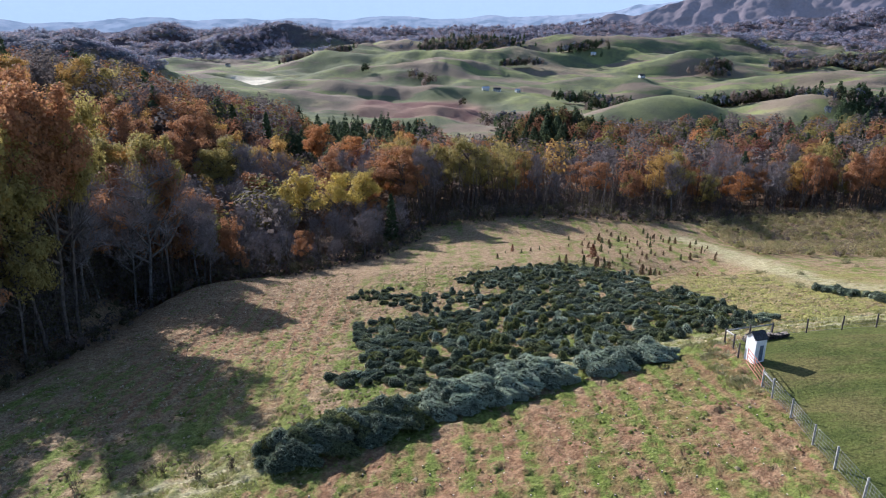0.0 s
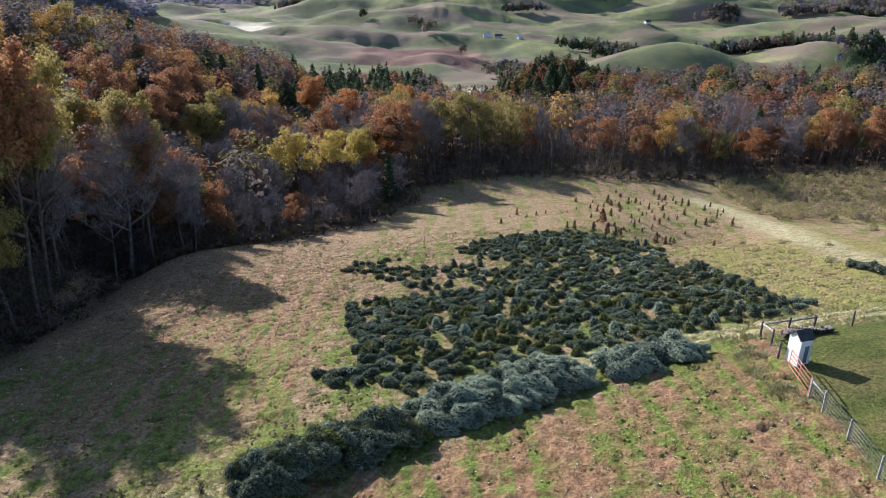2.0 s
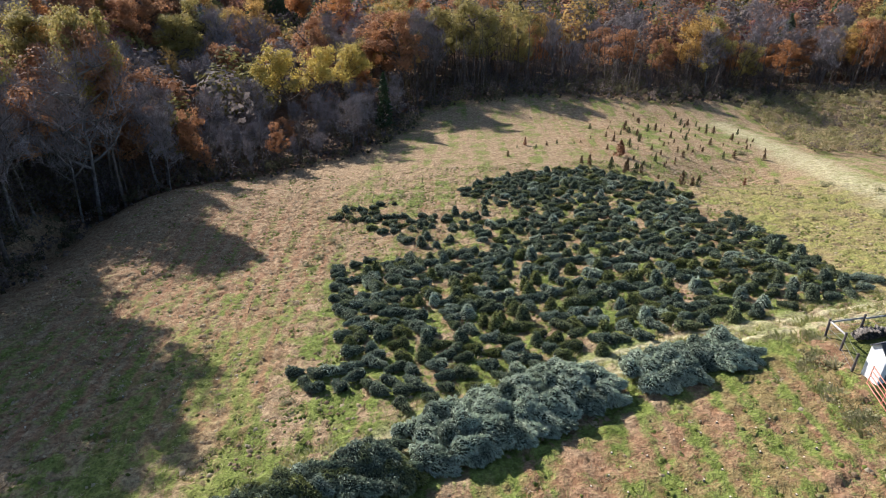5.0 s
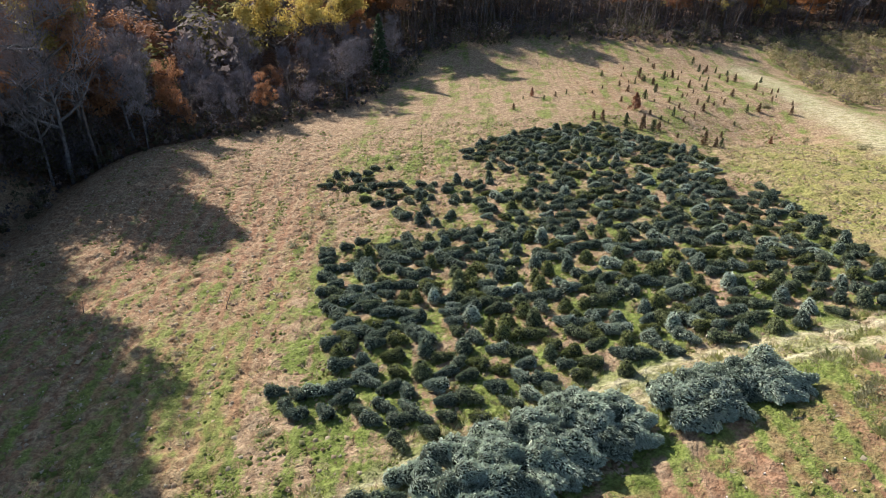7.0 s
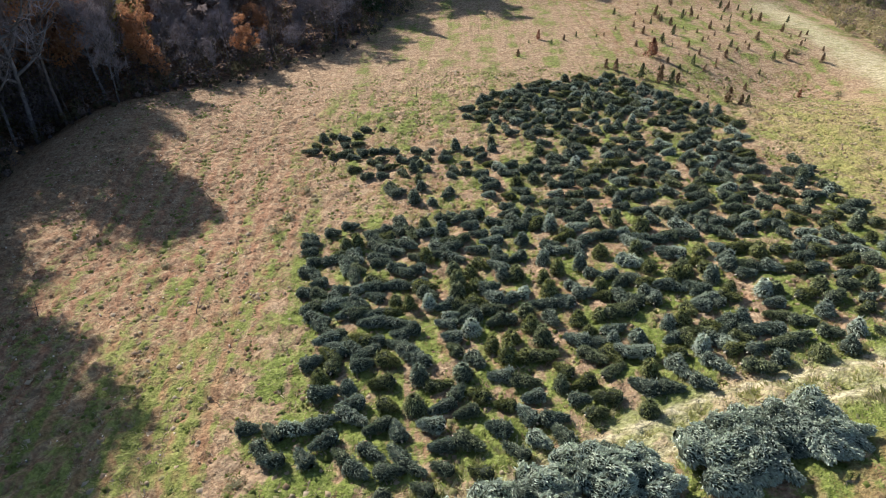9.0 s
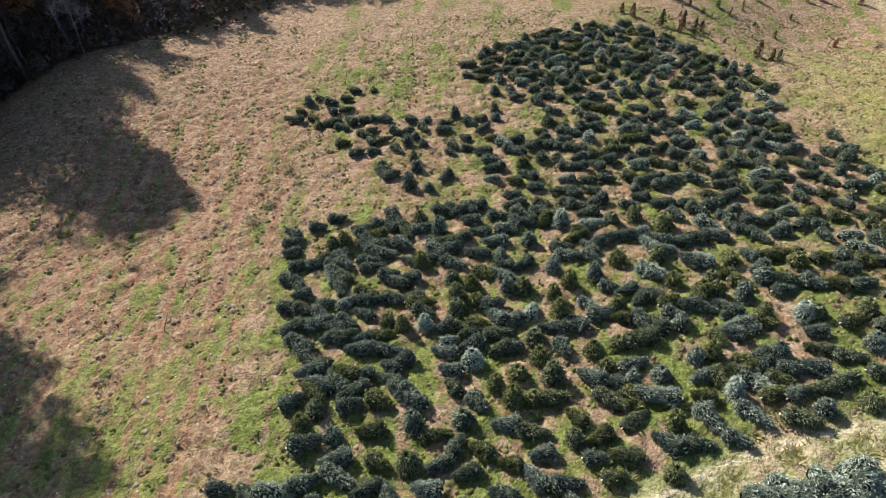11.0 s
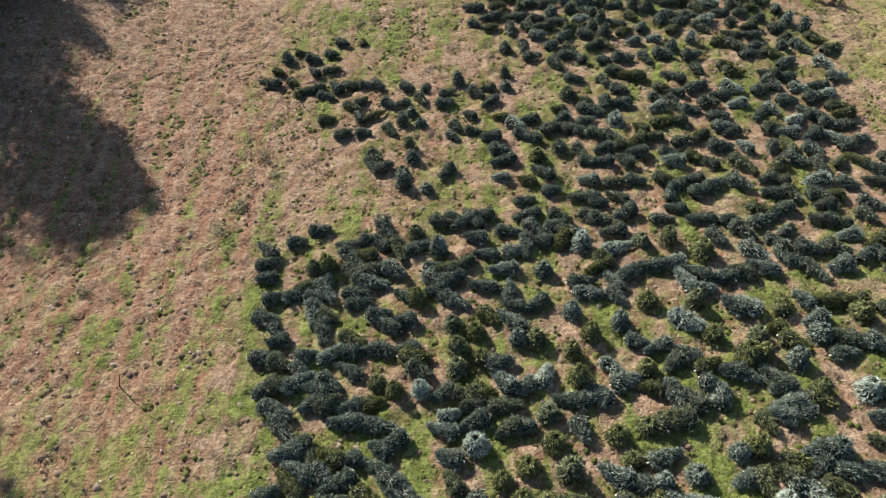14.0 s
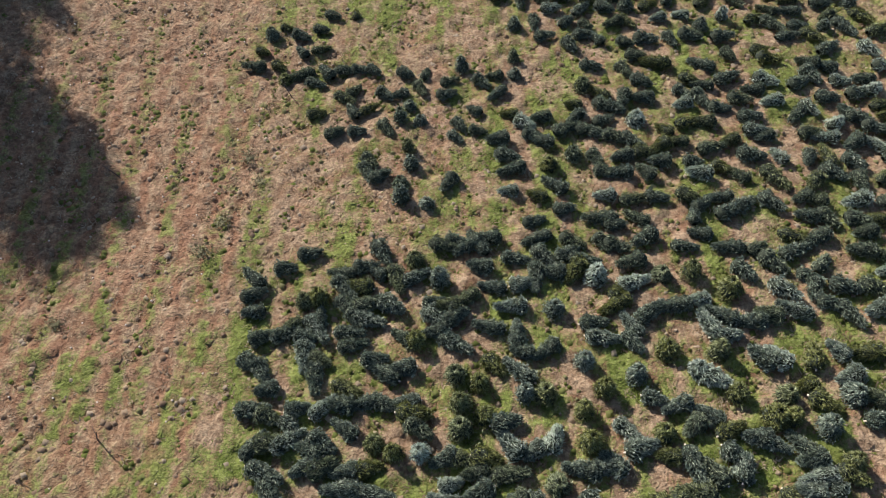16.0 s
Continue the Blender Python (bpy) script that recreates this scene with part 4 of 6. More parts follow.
# ---- cut fir trees ----
def fir(seed, long=1.8, thick=0.46, sprays=1400, lying=True):
    """Core, sprays and stem of a cut fir; lying along x or standing, with its foot on z = 0."""
    r = np.random.default_rng(seed)
    s = r.random(sprays) ** 0.85
    phi = r.uniform(0, 2 * np.pi, sprays)
    lump = 0.70 + 0.55 * value_noise(s * 7 + seed, phi * 2.0)
    prof = np.minimum(1, 0.45 + 3.5 * s) * (1 - 0.82 * s**1.6) * thick * lump
    out = np.stack([np.zeros(sprays), np.cos(phi), np.sin(phi)], -1)
    base = out * (prof * r.uniform(0.78, 0.98, sprays))[:, None]
    base[:, 0] = (s - 0.5) * long
    way = out * r.uniform(0.15, 0.75, (sprays, 1)) + [0.6, 0, 0] + r.normal(0, 0.42, (sprays, 3))
    if lying:
        way[:, 2] -= 0.15
    else:
        way[:, 0] -= 1.0
    way /= np.linalg.norm(way, axis=1, keepdims=True)
    side = np.cross(way, out + r.normal(0, 0.22, (sprays, 3)))
    side /= np.linalg.norm(side, axis=1, keepdims=True) + 1e-9
    size = r.uniform(0.08, 0.21, (sprays, 1))
    wide = r.uniform(0.010, 0.021, (sprays, 1))
    mid = base + way * size * 0.5 + out * 0.03
    tip = base + way * size - [0, 0, 0.03]
    v = np.stack([base, mid - side * wide, tip, mid + side * wide], 1).reshape(-1, 3)
    k = np.arange(sprays)[:, None] * 4
    f = np.concatenate([k + [0, 1, 2], k + [0, 2, 3]])
    na, nb = 11, 13
    a, b = np.linspace(0, 1, na), np.linspace(0, 2 * np.pi, nb + 1)[:-1]
    A, B = np.meshgrid(a, b, indexing="ij")
    pr = np.minimum(1, 0.35 + 3.5 * A) * (1 - 0.86 * A**1.6) * thick * 0.88 * (0.70 + 0.55 * value_noise(A * 7 + seed, B * 2.0))
    pr = pr * r.uniform(0.9, 1.06, pr.shape)
    cv = np.stack([(A - 0.5) * long * 0.98, np.cos(B) * pr, np.sin(B) * pr], -1).reshape(-1, 3)
    i, j = np.meshgrid(np.arange(na - 1), np.arange(nb), indexing="ij")
    cq = np.stack([i * nb + j, i * nb + (j + 1) % nb, (i + 1) * nb + (j + 1) % nb, (i + 1) * nb + j], -1).reshape(-1, 4)
    sv, sf = tube([(-long * 0.53, 0, 0), (-long * 0.3, 0, 0)], [0.04, 0.04], 7)
    cap = np.stack([np.zeros(5, int), np.arange(2, 7), np.arange(1, 6)], -1)
    sf = sf + [cap]
    if lying:
        lift = np.array([0, 0, thick * 0.66])
        for w in (v, cv):
            w[:, 2] = np.where(w[:, 2] < 0, w[:, 2] * 0.66, w[:, 2])
        v, cv, sv = v + lift, cv + lift, sv + lift
    else:
        turn = lambda w: np.stack([-w[:, 2], w[:, 1], w[:, 0] + long * 0.5], -1)
        v, cv, sv = turn(v), turn(cv), turn(sv)
        sv[:, 2] = np.maximum(sv[:, 2], -0.1)
    return (cv, [cq]), (v, [f]), (sv, sf)


FIRS = [fir(41, 1.35, 0.44), fir(42, 1.5, 0.40), fir(43, 1.2, 0.46), fir(44, 1.4, 0.45), fir(45, 1.15, 0.42), fir(49, 1.65, 0.42),
        fir(46, 0.95, 0.56, 1400, False), fir(47, 1.1, 0.50, 1400, False), fir(48, 0.8, 0.54, 1400, False)]
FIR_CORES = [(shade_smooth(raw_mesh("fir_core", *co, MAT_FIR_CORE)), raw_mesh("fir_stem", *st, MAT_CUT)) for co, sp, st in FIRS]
FIR_MESHES = {tone: [(raw_mesh("fir_sprays", *FIRS[k][1], MAT_FIR[tone]), *FIR_CORES[k]) for k in range(len(FIRS))] for tone in MAT_FIR}


def slope_pose(x, y, turn, s=1.0, dz=-0.04):
    """Resting on the slope at (x, y)."""
    nrm = Vector((on(x - 0.5, y) - on(x + 0.5, y), on(x, y - 0.5) - on(x, y + 0.5), 1)).normalized()
    q = Vector((0, 0, 1)).rotation_difference(nrm).to_matrix().to_4x4()
    return Matrix.Translation((x, y, on(x, y, dz))) @ q @ pose(0, 0, 0, 0, 0, turn) @ Matrix.Diagonal((s, s, s, 1))


# where the cut trees lie: outline of the lot, with its bays and gaps
LOT = ((-7.2, 47.2), (-5.4, 46.0), (-2.6, 44.6), (2.5, 45.6), (9.2, 48.6), (14.0, 49.9), (20.0, 51.4), (27.6, 53.6), (27.3, 62.0), (26.6, 72.0),
       (25.6, 80.0), (24.2, 85.0), (21.0, 91.0), (18.0, 95.5), (12.0, 95.0), (6.5, 92.2), (2.4, 89.0), (2.6, 85.2), (5.6, 84.4), (6.2, 78.0),
       (5.4, 71.5), (1.0, 69.0), (-3.0, 67.6), (-9.3, 66.6), (-9.4, 62.0), (-8.2, 56.0), (-7.0, 52.6), (-5.6, 50.4))
BAY = ((-12.0, 80.3), (-10.2, 85.2), (-6.0, 84.6), (-2.0, 82.2), (3.8, 82.0), (5.0, 79.0), (3.8, 74.0), (0.2, 70.6), (-2.2, 71.2), (-3.6, 74.4), (-5.8, 76.2), (-6.8, 80.0))

NEAR_LOT = ((-12, 51.4), (15.4, 51.2), (29.6, 80.4), (-14, 84.4))  # the part of the lot whose trees are set one by one


def inside(x, y, ring):
    hit = False
    for (x0, y0), (x1, y1) in zip(ring, ring[1:] + ring[:1]):
        if (y0 > y) != (y1 > y) and x < x0 + (y - y0) * (x1 - x0) / (y1 - y0):
            hit = not hit
    return hit


r = np.random.default_rng(3)
lying = []


def room(x, y, gap):
    return all((x - p) ** 2 + (y - q) ** 2 > gap * gap for p, q in lying)


# cut trees that lie or stand singly, by kind and by strip of the lot
PLACED = []
PLACED += [(x, y, "b", False) for x, y in ((-2.1, 43.9), (-2.1, 45.3), (-1.1, 45.5), (-7.2, 46.2), (-5.8, 46.2), (-1.7, 46.2), (-2.9, 46.4), (0.2, 46.6), (1.3, 46.7), (-7.9, 46.8), (5.4, 46.8), (2.7, 47.4), (-1.8, 47.5), (-7.5, 47.8), (5.1, 47.8), (-2.7, 47.9), (-8.8, 48.1), (-5.4, 48.2), (-4, 48.5), (1.3, 48.5), (0.2, 48.9), (6.4, 48.9), (4.4, 49.2), (-4.1, 49.3), (1.8, 51.9), (9.2, 51.9), (-3.9, 52), (-1.1, 52.2), (-6.5, 52.3), (-1.2, 52.6), (7.7, 52.7), (-3.7, 52.8), (11.7, 52.8), (-1.6, 52.9), (15.6, 53), (16.6, 53), (-4.3, 53.1), (-5.3, 53.3), (14.5, 53.3), (-2.2, 53.4), (-4.9, 53.5), (8.9, 53.7), (-3.4, 53.8), (0.7, 53.8), (14.5, 53.8), (-5.9, 54.1),)]
PLACED += [(x, y, "b", False) for x, y in ((-2.1, 54.2), (-5.5, 54.4), (-1.6, 54.5), (5.9, 54.9), (0.4, 55), (3.1, 55), (3.5, 55.1), (-6.4, 55.2), (-2.3, 55.2), (1.7, 55.3), (13.9, 55.4), (14.7, 55.8), (-6.8, 56), (2.9, 56), (-3.5, 56.1), (1.6, 56.1), (10.5, 56.1), (-4.5, 56.2), (5.7, 56.2), (11.7, 56.2), (-5.1, 56.3), (6.7, 56.3), (9.9, 56.3), (6.9, 56.4), (0.4, 56.6), (14.3, 56.6), (11.5, 56.7), (-5, 56.9), (3.9, 56.9), (8, 57), (14.1, 57), (-7.4, 57.1), (3, 57.1), (-6.8, 57.2), (-4.6, 57.2), (13, 57.2), (-6, 57.3), (12.5, 57.4), (7.6, 57.7), (-3.7, 57.8), (-0.7, 57.8), (-6, 57.9), (10.2, 57.9), (2.8, 58), (17.2, 58.1), (-7, 58.3),)]
PLACED += [(x, y, "b", False) for x, y in ((10.9, 58.3), (-7.7, 58.6), (-5.8, 58.6), (-4.7, 58.7), (-3.9, 58.8), (-2.1, 58.8), (18, 58.8), (-2.9, 58.9), (-1.2, 58.9), (17.5, 58.9), (-7.2, 59.5), (-5.2, 60), (-2.2, 60.2), (-7.6, 60.3), (-1.4, 60.4), (-8.2, 60.7), (-5.1, 60.8), (-2.7, 60.8), (-5.8, 61), (3.7, 61.1), (4.7, 61.2), (-3.7, 61.5), (0.8, 61.5), (8.3, 61.5), (7.1, 61.7), (-1.4, 61.8), (-7.9, 61.9), (-5.9, 61.9), (3.5, 61.9), (-6.8, 62.1), (-3.9, 62.1), (-0, 62.1), (11.7, 62.2), (-5.4, 62.3), (8.4, 62.3), (2.3, 62.3), (6.8, 62.4), (13.4, 62.4), (-6.5, 62.5), (-3.1, 62.7), (17.6, 62.7), (12.3, 62.7), (14.3, 62.7), (-5.3, 62.8), (-3.7, 62.8), (-0.1, 62.8),)]
PLACED += [(x, y, "b", False) for x, y in ((0.8, 62.8), (9.3, 62.9), (15.4, 62.9), (-8.4, 63.2), (10.4, 63.2), (16.9, 63.2), (3.3, 63.3), (-4.1, 63.4), (-2.1, 63.4), (21.2, 63.4), (-3.1, 63.5), (-0.1, 63.5), (20.4, 63.6), (1.3, 63.7), (19, 63.9), (16.5, 64), (17.8, 64), (-8.6, 64.1), (2.5, 64.3), (-4.3, 64.4), (3.8, 64.4), (16.4, 64.6), (-1.9, 64.8), (4.5, 64.8), (-1, 64.9), (13.7, 64.9), (-8.7, 65), (5.3, 65), (-4.5, 65.2), (-2.8, 65.2), (17.2, 65.2), (15.1, 65.3), (2, 65.4), (-7.3, 65.5), (-3.4, 65.5), (8.9, 65.5), (6.7, 65.6), (20, 65.6), (3.6, 65.8), (4.9, 65.9), (16.2, 65.9), (19.2, 65.9), (6, 66), (21.3, 66.1), (14.6, 66.1), (13.4, 66.2),)]
PLACED += [(x, y, "b", False) for x, y in ((-6.2, 66.3), (-2.7, 66.3), (11.4, 66.3), (8.3, 66.4), (0.2, 66.6), (1.5, 66.6), (7.7, 66.6), (17.4, 66.6), (1.9, 66.7), (9.7, 66.8), (0.8, 66.9), (4.7, 66.9), (19.7, 66.9), (21.9, 66.9), (2.4, 67), (12.3, 67), (8.4, 67.6), (19.5, 67.6), (18.2, 67.7), (4.6, 67.9), (17.4, 67.9), (12.2, 68), (9.5, 68), (7.8, 68), (13.8, 68.2), (21.3, 68.4), (6.1, 68.6), (14.6, 68.6), (12.7, 68.7), (15.9, 68.7), (17.5, 69), (13.6, 69.1), (10.6, 69.2), (23.2, 69.4), (20.4, 69.9), (5.8, 70.1), (19.3, 70.4), (0.5, 70.5), (14.8, 70.5), (9, 70.8), (10.4, 70.8), (8.3, 70.9), (-3.1, 71), (20.5, 71.1), (3.7, 71.2), (-3.8, 71.3),)]
PLACED += [(x, y, "b", False) for x, y in ((12.8, 71.4), (22.6, 71.4), (11.2, 71.5), (18.5, 71.5), (15.7, 71.7), (23.3, 71.8), (9.4, 71.9), (3.5, 72.1), (-3.7, 72.1), (21, 72.4), (10, 72.9), (16.8, 73), (5.4, 73.1), (9.2, 73.2), (23.2, 73.2), (3.1, 73.3), (22.3, 73.4), (8.3, 73.5), (4.9, 73.5), (0.8, 73.6), (6.6, 73.8), (7.7, 73.8), (2, 74), (21.9, 74), (-5.8, 74.1), (-4.6, 74.2), (8.7, 74.4), (16.3, 74.4), (21.3, 74.4), (-3, 74.4), (18.8, 74.5), (1, 74.5), (7.3, 74.7), (5.5, 74.8), (14.9, 75.1), (9.4, 75.3), (1.9, 75.5), (8.9, 75.5), (20.6, 75.6), (-4.9, 75.7), (14.1, 75.8), (22.3, 75.9), (10, 76), (11.1, 76), (13.2, 76.4), (17, 76.4),)]
PLACED += [(x, y, "b", False) for x, y in ((3.2, 76.8), (19.5, 76.8), (0.3, 76.8), (14.4, 76.9), (23, 76.9), (-3.2, 77), (-2.3, 77), (11.1, 77.3), (15.8, 77.4), (20.3, 77.4), (-1.2, 77.4), (2.3, 77.7), (21.4, 78), (-7.3, 78.1), (20.5, 78.4), (14.7, 78.5), (-0.9, 78.5), (-2.1, 78.6), (8.5, 78.7), (-8.2, 78.8), (-6.7, 78.9), (-4, 79), (-5.6, 79.1), (-4.8, 79.1), (16.3, 79.3), (11.1, 79.4), (21.9, 79.6), (-11.2, 79.7), (7.5, 80.6), (10.7, 80.6), (20, 80.7), (11.9, 80.8), (13.3, 80.8), (16.3, 80.8), (-8.4, 80.8), (14.5, 81), (9.1, 81.1), (6.1, 81.4), (8.4, 81.4), (20.8, 81.6), (8.6, 82.3), (-8.7, 82.3), (7.5, 82.6), (5.6, 82.7), (-7.5, 82.8), (-6.9, 84.1),)]
PLACED += [(x, y, "b", False) for x, y in ((2.4, 85.7), (3.6, 86.5), (2.4, 87.9),)]
PLACED += [(x, y, "g", True) for x, y in ((9.3, 48), (9.9, 50.4), (3.4, 52), (4.3, 52), (2.7, 52.8), (5.3, 53.2), (3.7, 53.4), (7.7, 53.6), (12.5, 54), (4.8, 54.3), (7.3, 54.6), (8.5, 55), (4.7, 55.6), (18.1, 56.4), (15.7, 56.5), (-1.7, 56.8), (-2.5, 57.2), (6.1, 57.2), (9, 57.6), (1, 57.8), (13.3, 58.2), (14, 58.2), (2, 58.3), (6, 58.5), (1, 58.8), (14, 59.1), (4.5, 59.2), (12.1, 59.2), (6.9, 59.4), (1.8, 59.7), (0.8, 60.1), (18.7, 60.2), (11.8, 61), (9.7, 61.1), (-0.9, 61.6), (-6.1, 63.7), (-5.4, 63.8), (12.9, 64), (10.1, 64.8), (11.4, 64.9), (-1.1, 65.8), (-2, 70.5), (5.6, 71.4), (6.9, 72.1), (-1.7, 72.9), (7.9, 77.1),)]
PLACED += [(x, y, "g", True) for x, y in ((-9.1, 78.4),)]
PLACED += [(x, y, "b", True) for x, y in ((10, 53), (15.4, 53.9), (15.2, 57.8), (16.6, 59.1), (3.7, 59.2), (6.2, 60.6), (5.2, 63.1), (0.1, 64.7), (-0.6, 69.1), (-1.9, 69.6), (-1.5, 71.8), (-1.1, 74.8), (-2.2, 75.1), (-1.7, 76), (4.2, 78.2), (1.2, 79), (4.2, 79.6), (-10.5, 82.4), (4.4, 82.5),)]
PLACED += [(x, y, "g", False) for x, y in ((-0.6, 44.4), (1.8, 45.1), (-4.2, 46.3), (7, 48), (14.3, 51.7), (11.5, 51.7), (7.5, 51.8), (8.4, 51.8), (5.1, 52), (-5.3, 52.1), (-2.6, 52.2), (14.8, 52.4), (12.3, 52.7), (0.8, 52.8), (-5.7, 52.9), (13.2, 53), (13.7, 53.4), (-4.1, 53.9), (17.3, 54.1), (9.4, 55.1), (13.1, 55.1), (9.8, 55.3), (15.5, 56), (-2.6, 56.2), (1.2, 56.5), (2, 56.6), (9, 56.7), (11.5, 57.7), (-0.9, 58.4), (15.3, 58.8), (-3.8, 59.5), (14.9, 59.5), (2.4, 60.5), (15.5, 60.7), (17.4, 60.9), (18.2, 60.9), (18.9, 60.9), (0.5, 63.3), (7.9, 63.3), (8.1, 64), (-3.6, 64.4), (21.2, 64.4), (6.3, 65.1), (6.3, 66.7), (16.4, 66.7), (20.4, 67.6),)]
PLACED += [(x, y, "g", False) for x, y in ((22.9, 68.5), (18, 68.8), (9.5, 69.1), (12.1, 69.2), (4.9, 69.5), (18.3, 69.9), (21.6, 70.1), (24.2, 70.1), (16.5, 70.2), (22.6, 70.2), (14.1, 71), (19.4, 71.5), (8, 71.8), (10.5, 72.1), (13.9, 72.3), (11.4, 72.5), (12.4, 72.8), (15, 72.8), (19, 73.1), (11.8, 73.6), (13.1, 74.1), (13.9, 74.1), (23.4, 74.2), (23.2, 74.9), (3.8, 75.1), (-7, 75.6), (7.3, 75.7), (16.1, 75.7), (-4, 75.9), (8.8, 76.5), (-5.5, 76.8), (-5, 77.3), (13.7, 77.4), (0.5, 77.8), (3.1, 78.2), (10.3, 78.3), (12.2, 78.8), (18.4, 78.8), (18.1, 79.6), (-9.7, 79.6), (21.4, 80.7), (-10.9, 81), (-7.3, 81), (10.3, 82.4), (11.1, 82.5), (-9.7, 83.1),)]
PLACED += [(x, y, "g", False) for x, y in ((-5.4, 84.1), (4.1, 87.9),)]
PLACED += [(x, y, "s", True) for x, y in ((12.8, 51.9), (8.7, 52.7), (11.7, 53.8), (1.7, 54.3), (17.5, 56.4), (-0.6, 56.8), (8.3, 60), (10.8, 60.2), (7.2, 64.7), (10.4, 74.4),)]
PLACED += [(x, y, "s", False) for x, y in ((-6.5, 47.9), (4, 48.1), (15.2, 51.6), (9.9, 51.8), (14.1, 52), (13.8, 52.4), (7, 53), (17.6, 55.2), (-3.6, 55.4), (28.9, 55.5), (0.6, 55.6), (14.3, 55.9), (27.9, 56), (28.6, 56), (4.7, 57.3), (18.8, 58.6), (9.7, 58.7), (8.8, 59), (11.4, 59.8), (16.7, 59.9), (3.5, 60.2), (13.5, 60.7), (14.1, 60.7), (16.6, 61), (12.2, 61.7), (18.9, 62.9), (11.5, 63.5), (15.2, 63.9), (8.8, 64.4), (20, 64.8), (19.9, 68.7), (8.2, 69.4), (3.5, 69.8), (13, 70.6), (17.1, 71.6), (22.1, 72.1), (19.7, 72.8), (16.3, 73.4), (20.5, 73.7), (4.5, 74.4), (19.5, 74.9), (13.1, 75.5), (17.8, 75.5), (23.2, 76.1), (21.7, 76.9), (17.8, 77.1),)]
PLACED += [(x, y, "s", False) for x, y in ((24.4, 78), (24.1, 79.4),)]
for x, y, tone, dome in PLACED:
    lying.append((x, y))
kinds = {(x, y): (tone, dome) for x, y, tone, dome in PLACED}
for _ in range(24000):
    x, y = r.uniform(-13, 30), r.uniform(44, 97)
    beyond = not inside(x, y, NEAR_LOT)
    if not beyond or not inside(x, y, LOT) or float(value_noise(x / 2.0 + 5, y / 2.6)) < 0.15:
        continue
    if room(x, y, 1.05):
        lying.append((x, y))
lying.sort(key=lambda p: (p[0] - 4) ** 2 * 0.35 + (p[1] - 56) ** 2)
FIR_LABELS = {(t, d): f"{c} cut fir tree {p}" for t, c in (("b", "dark blue-green"), ("g", "olive green"), ("s", "silvery"))
              for d, p in ((False, "lying on its side on the grass"), (True, "standing propped on its drooping branches"))}
stuff, stuff_core, tones = [], [], []
for k, (x, y) in enumerate(lying):
    tone, dome = kinds.get((x, y), (str(r.choice(["b", "b", "b", "b", "g", "g", "g", "s"])), r.random() < 0.25))
    shape = int(r.integers(6, 9)) if dome else int(r.integers(6))
    turn = r.normal(-14, 26) + (180 if r.random() < 0.4 else 0) if r.random() < 0.82 else r.uniform(0, 360)
    s = r.uniform(0.84, 1.07) * (0.88 if inside(x, y, BAY) else 1.0)
    m = slope_pose(x, y, turn, s)
    if k < 300:
        t = thing("cut_fir_tree", m, FIR_LABELS[tone, dome], "fir tree", "cut fir trees in the lot")
        sp, co, st = FIR_MESHES[tone][shape]
        part("crown", sp, t)
        part("inner_crown", co, t, "inner twigs, darkened for shade between the sprays")
        part("trunk", st, t, "pale sawn trunk end")
    else:
        mm = np.array(m)
        co, sp, st = FIRS[shape]
        v = sp[0][:3200] @ mm[:3, :3].T + mm[:3, 3]
        stuff.append((v, [f[f.max(1) < 3200] for f in sp[1]]))
        tones.append(np.full(len(v), {"b": 0.25, "g": 0.0, "s": 0.72}[tone] + 0.3 * r.random()))
        stuff_core.append((co[0] @ mm[:3, :3].T + mm[:3, 3], co[1]))
rest = tagged(new("cut_fir_trees", raw_mesh("cut_fir_trees", *joined(stuff), MAT_FIR_STUFF, {"tone": np.concatenate(tones)})),
              "rows of cut fir trees lying on the far part of the lot", "fir trees", kind="stuff")
part("inner_crowns", shade_smooth(raw_mesh("inner_crowns", *joined(stuff_core), MAT_FIR_CORE)), rest, "inner twigs, darkened for shade between the sprays")


def fir_pile(x0, y0, x1, y1, wide, tall, count, turn0, seed, label, tones):
    """A long heap of cut firs, stacked on one another."""
    r = np.random.default_rng(seed)
    t = thing("fir_tree_pile", pose((x0 + x1) / 2, (y0 + y1) / 2, on((x0 + x1) / 2, (y0 + y1) / 2)), label, "tree pile", "piles of cut firs")
    inv = t.matrix_world.inverted()
    axis = math.atan2(y1 - y0, x1 - x0)
    for k in range(count):
        s = r.random()
        w = r.uniform(-0.5, 0.5)
        end = min(1.0, 0.35 + 5 * min(s, 1 - s))
        top = tall * end * (1 - (abs(w) * 2) ** 3.5)
        lift = top * (r.uniform(0.6, 1.15) if r.random() < 0.6 else r.random()) * 0.8
        x = x0 + (x1 - x0) * s - math.sin(axis) * w * wide
        y = y0 + (y1 - y0) * s + math.cos(axis) * w * wide
        shape = int(r.integers(6))
        m = pose(x, y, on(x, y) + lift - 0.1, 0, r.normal(0, 9), turn0 + r.normal(0, 28)) @ Matrix.Diagonal((*[r.uniform(1.0, 1.3)] * 3, 1))
        ob = part("cut_fir", FIR_MESHES[str(r.choice(list(tones)))][shape][0], t)
        ob.matrix_parent_inverse = Matrix()
        ob.matrix_local = inv @ m
        co = part("inner_crown", FIR_CORES[shape][0], ob)
        co.matrix_local = Matrix()


fir_pile(-10.3, 34.6, -1.7, 39.4, 3.0, 1.5, 120, -14, 51, "long heap of stacked dark green cut firs", "bbbg")
fir_pile(-1.0, 40.2, 8.6, 44.8, 4.0, 1.3, 150, -14, 52, "long heap of stacked silvery cut firs beside the lot", "sppp")
fir_pile(10.5, 45.0, 16.4, 46.6, 2.8, 0.85, 64, -20, 53, "low heap of silvery cut firs beside the grass track", "sspp")

